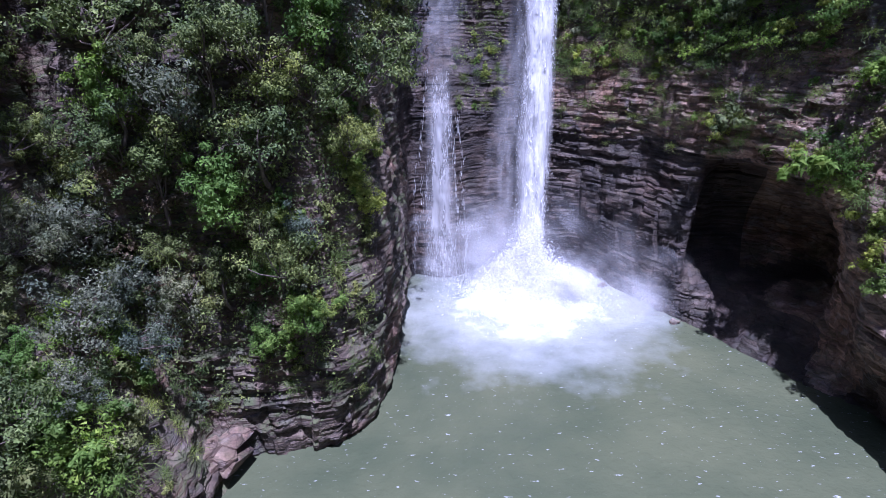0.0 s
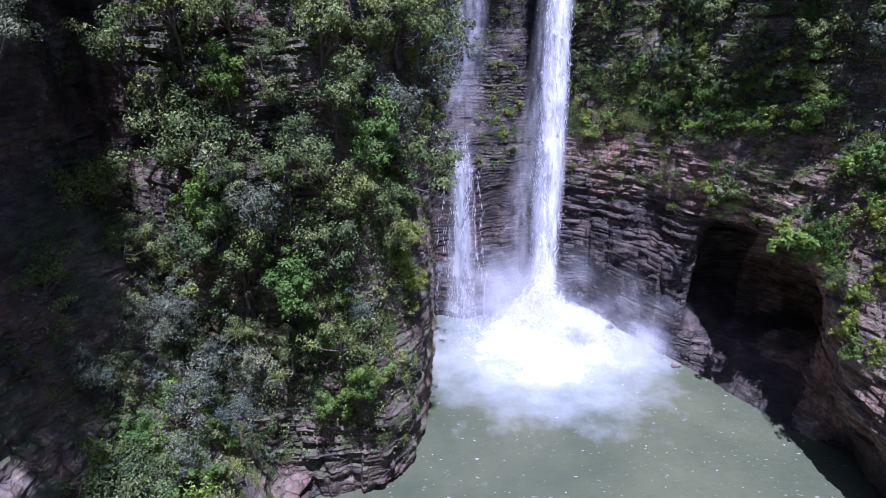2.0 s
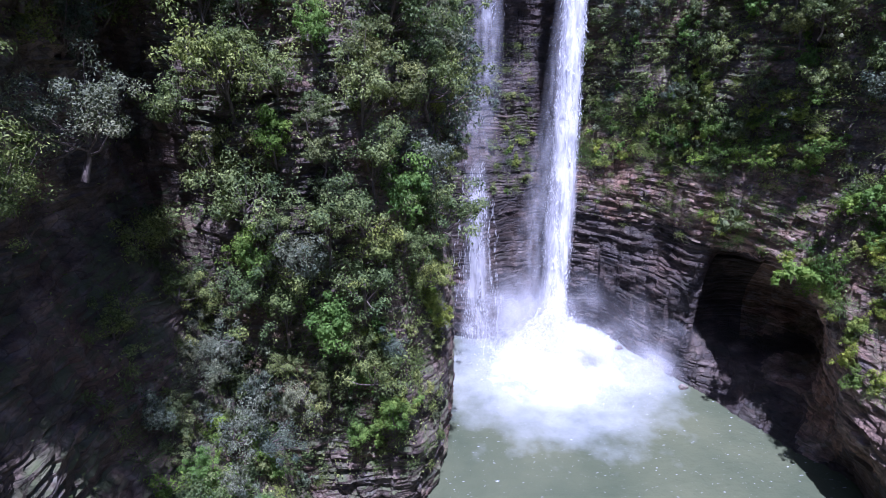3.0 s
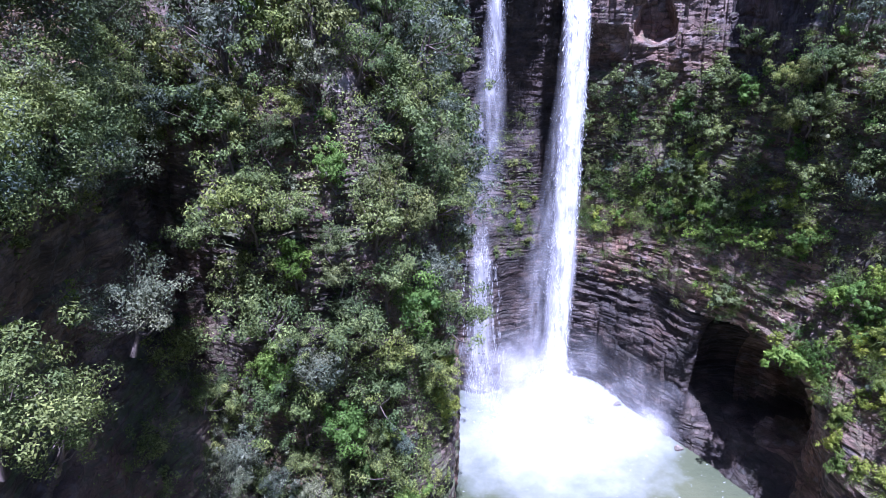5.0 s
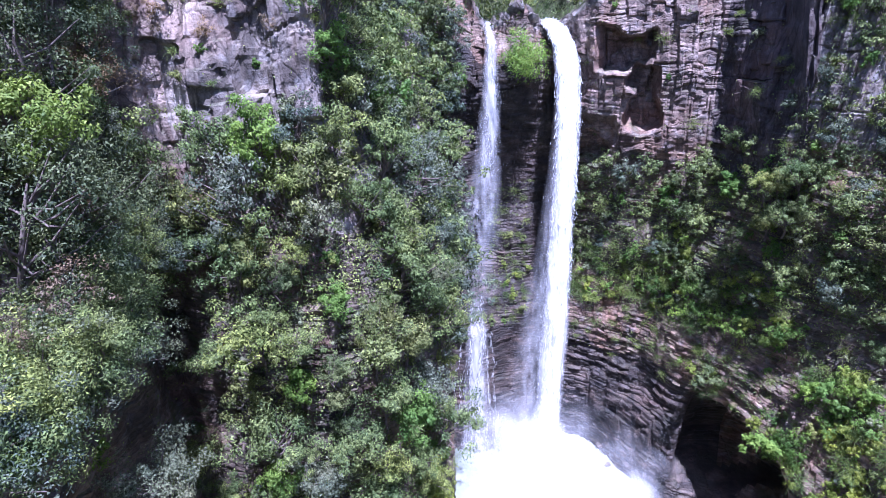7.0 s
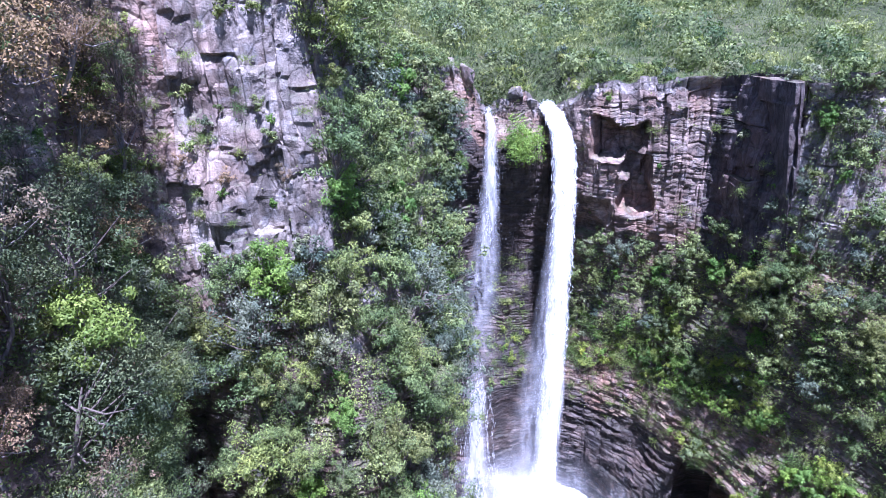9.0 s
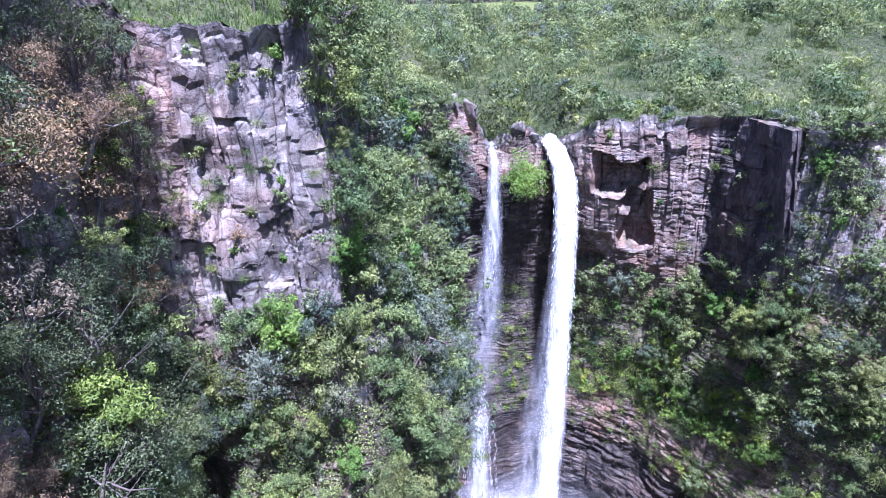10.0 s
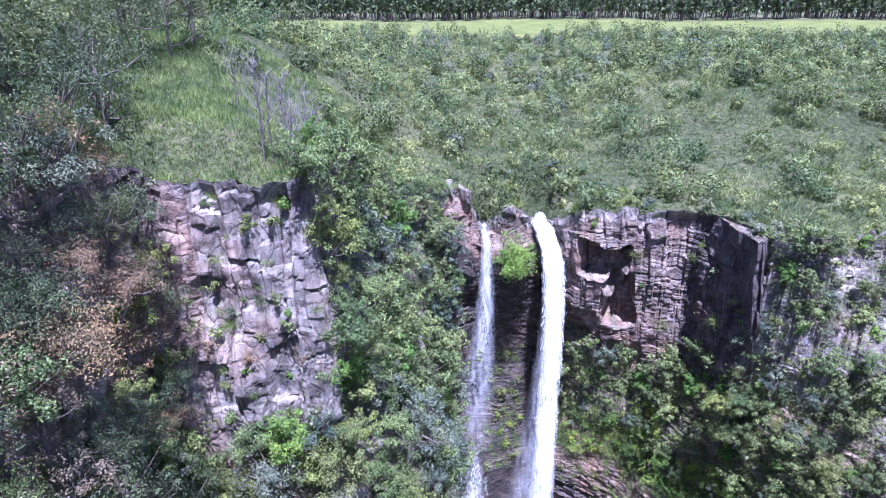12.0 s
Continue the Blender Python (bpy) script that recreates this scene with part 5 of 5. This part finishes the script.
for i, (x, y, h) in enumerate(((-20.6, 44.2, 6.5), (-20.0, 45.0, 5.5), (-19.0, 46.5, 6.0), (-18.2, 45.2, 4.5), (-21.6, 47.5, 5.0), (-19.6, 49.0, 5.5), (-26.5, 55, 4.5), (-17.6, 48.8, 5.0), (-18.8, 51.5, 5.5))):
    bare_tree(500 + i, 1.45 * h, (x, y, float(np.nan_to_num(on_ground([x], [y])[0], nan=77.0))), "leafless grey dead tree on the cliff top")

# ---- rocks ----
def rock(name, seed, size, at, mat, label, spin=0.0, category="boulder", group=""):
    """An angular block with worn edges."""
    rng = np.random.default_rng(seed)
    bm = bmesh.new()
    for p in rng.uniform(-1, 1, (16, 3)):
        bm.verts.new(Vector(p / max(0.75, np.abs(p).max()) * np.array(size)))
    bmesh.ops.convex_hull(bm, input=bm.verts)
    loose = [v for v in bm.verts if not v.link_faces]
    bmesh.ops.delete(bm, geom=loose, context="VERTS")
    bmesh.ops.bevel(bm, geom=bm.edges[:], offset=0.07 * min(size), segments=1, affect="EDGES")
    me = bpy.data.meshes.new(name)
    bm.to_mesh(me)
    bm.free()
    me.materials.append(mat)
    ob = new(name, me)
    ob.matrix_basis = pose(*at, rng.uniform(-8, 8), rng.uniform(-8, 8), spin)
    return tagged(ob, label, category, group)


rocks = random.Random(8)
for i in range(11):
    f = i / 10
    x, y = -17.5 + 2.5 * f + rocks.uniform(-0.8, 0.8), 25.0 + 6.0 * f + rocks.uniform(-0.5, 0.8)
    sz = rocks.uniform(0.5, 1.3)
    rock("boulder", 600 + i, (sz * 1.5, sz, sz * 0.45), (x, y, 1.2 + rocks.uniform(0.0, 2.2)), ROCK_BROWN, "dark purplish brown slab on the pool bank", rocks.uniform(0, 360), group="boulders on the pool bank")
for i in range(2):
    f = (0.05, 0.5)[i]
    sz = rocks.uniform(0.4, 0.9)
    rock("boulder", 640 + i, (sz * 1.3, sz, sz * 0.6), (18.5 + 12 * f, 61 - 20.5 * f + rocks.uniform(-0.6, 0.6), 0.1), ROCK_BROWN, "dark wet boulder at the foot of the cliff", rocks.uniform(0, 360), group="boulders under the cliff")
for i, (x, y, z, a, b, c) in enumerate(((12.0, 76.5, 62.8, 1.3, 1.1, 1.9), (13.2, 72.5, 63.2, 1.1, 1.4, 1.2), (4.0, 73.6, 62.6, 1.5, 1.2, 1.3), (6.4, 73.6, 61.6, 0.7, 0.8, 0.8), (-2.6, 73.2, 65.0, 1.5, 1.2, 1.7), (-5.0, 73.4, 66.0, 1.6, 1.2, 1.3), (12.6, 74.0, 63.0, 0.9, 1.0, 1.5))):
    rock("boulder", 660 + i, (a, b, c), (x, y, z), ROCK_GREY, "pale weathered boulder on the rim of the falls", rocks.uniform(0, 360), group="boulders on the rim")


def rock_pillar():
    """The tall dark fin of rock that stands out from the cliff."""
    heights = np.linspace(37, 66.2, 120)
    per, pts = 72, []
    for z in heights:
        f = (66.2 - z) / 26.2
        f = min(f / 0.6, 1.0)
        corners = np.array([(28.7 + 2.0 * f, 61.6), (29.3 + 1.8 * f, 53.4 - 1.6 * f), (30.2 + 1.8 * f, 53.6 - 1.6 * f), (33.2 + f, 57.5), (32.0, 63.0)])
        ring = np.concatenate([corners[i] + (corners[(i + 1) % 5] - corners[i]) * (np.arange(per // 5 + 1)[:, None] / (per // 5 + 1)) for i in range(5)])
        pts.append(np.concatenate([ring, np.full((len(ring), 1), z)], 1))
    n = len(pts[0])
    flat = np.concatenate(pts)
    k = np.tile(np.arange(n), len(heights))
    joint = hash3(np.floor(k / 5.0), np.floor(flat[:, 2] / 3.1 + 0.6 * hash3(np.floor(k / 5.0), k * 0, k * 0, 3)), k * 0, 71) - 0.5
    mid = np.array([32.0, 58.0])
    out = unit(np.concatenate([flat[:, :2] - mid, np.zeros((len(flat), 1))], 1))
    flat = flat + out * (0.75 * joint + 0.25 * fbm(flat * 0.6, 3, 72))[:, None]
    grid = flat.reshape(len(heights), n, 3)
    grid = np.concatenate([grid, grid[:, :1]], axis=1)
    v = grid.reshape(-1, 3)
    f = grid_faces(len(heights), n + 1)[:, ::-1]
    me = mesh_of("rock_pillar", v, f)
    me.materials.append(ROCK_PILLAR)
    ob = new("rock_pillar", me)
    cap = grid[-1]
    capv = np.concatenate([cap, cap * 0.5 + np.array([31.7, 57.8, 66.6]) * 0.5])
    capv = np.concatenate([capv, np.repeat([[31.7, 57.8, 66.8]], len(cap), 0)])
    m = len(cap)
    a = np.arange(m - 1)
    capf = np.concatenate([np.stack([a, a + 1, a + m + 1, a + m], 1), np.stack([a + m, a + m + 1, a + 2 * m + 1, a + 2 * m], 1)])
    part("cap", mesh_of("cap", capv, capf), ROCK_FACE, ob, "paler weathered top of the pillar")
    return tagged(ob, "tall dark fin shaped rock pillar standing against the cliff", "rock")


rock_pillar()
crest = random.Random(78)
for i in range(26):
    x, y = crest.uniform(30.0, 33.2), crest.uniform(54.4, 61.5)
    if y < 54.2 + max(0.0, x - 31.4) * 1.3:
        continue
    plant(crest.choice((TUFT[0], TUFT[1], BUSH[1], BUSH[3])), (x, y, 66.25), crest.uniform(0.6, 1.1), (crest.uniform(0, 20), (0, -1)))

for proto in [YOUNG, ROUND] + FINE + BROAD + TALL + THIN + BUSH + TUFT + CREEPER:
    for o in (*proto.children_recursive, proto):
        bpy.data.objects.remove(o)
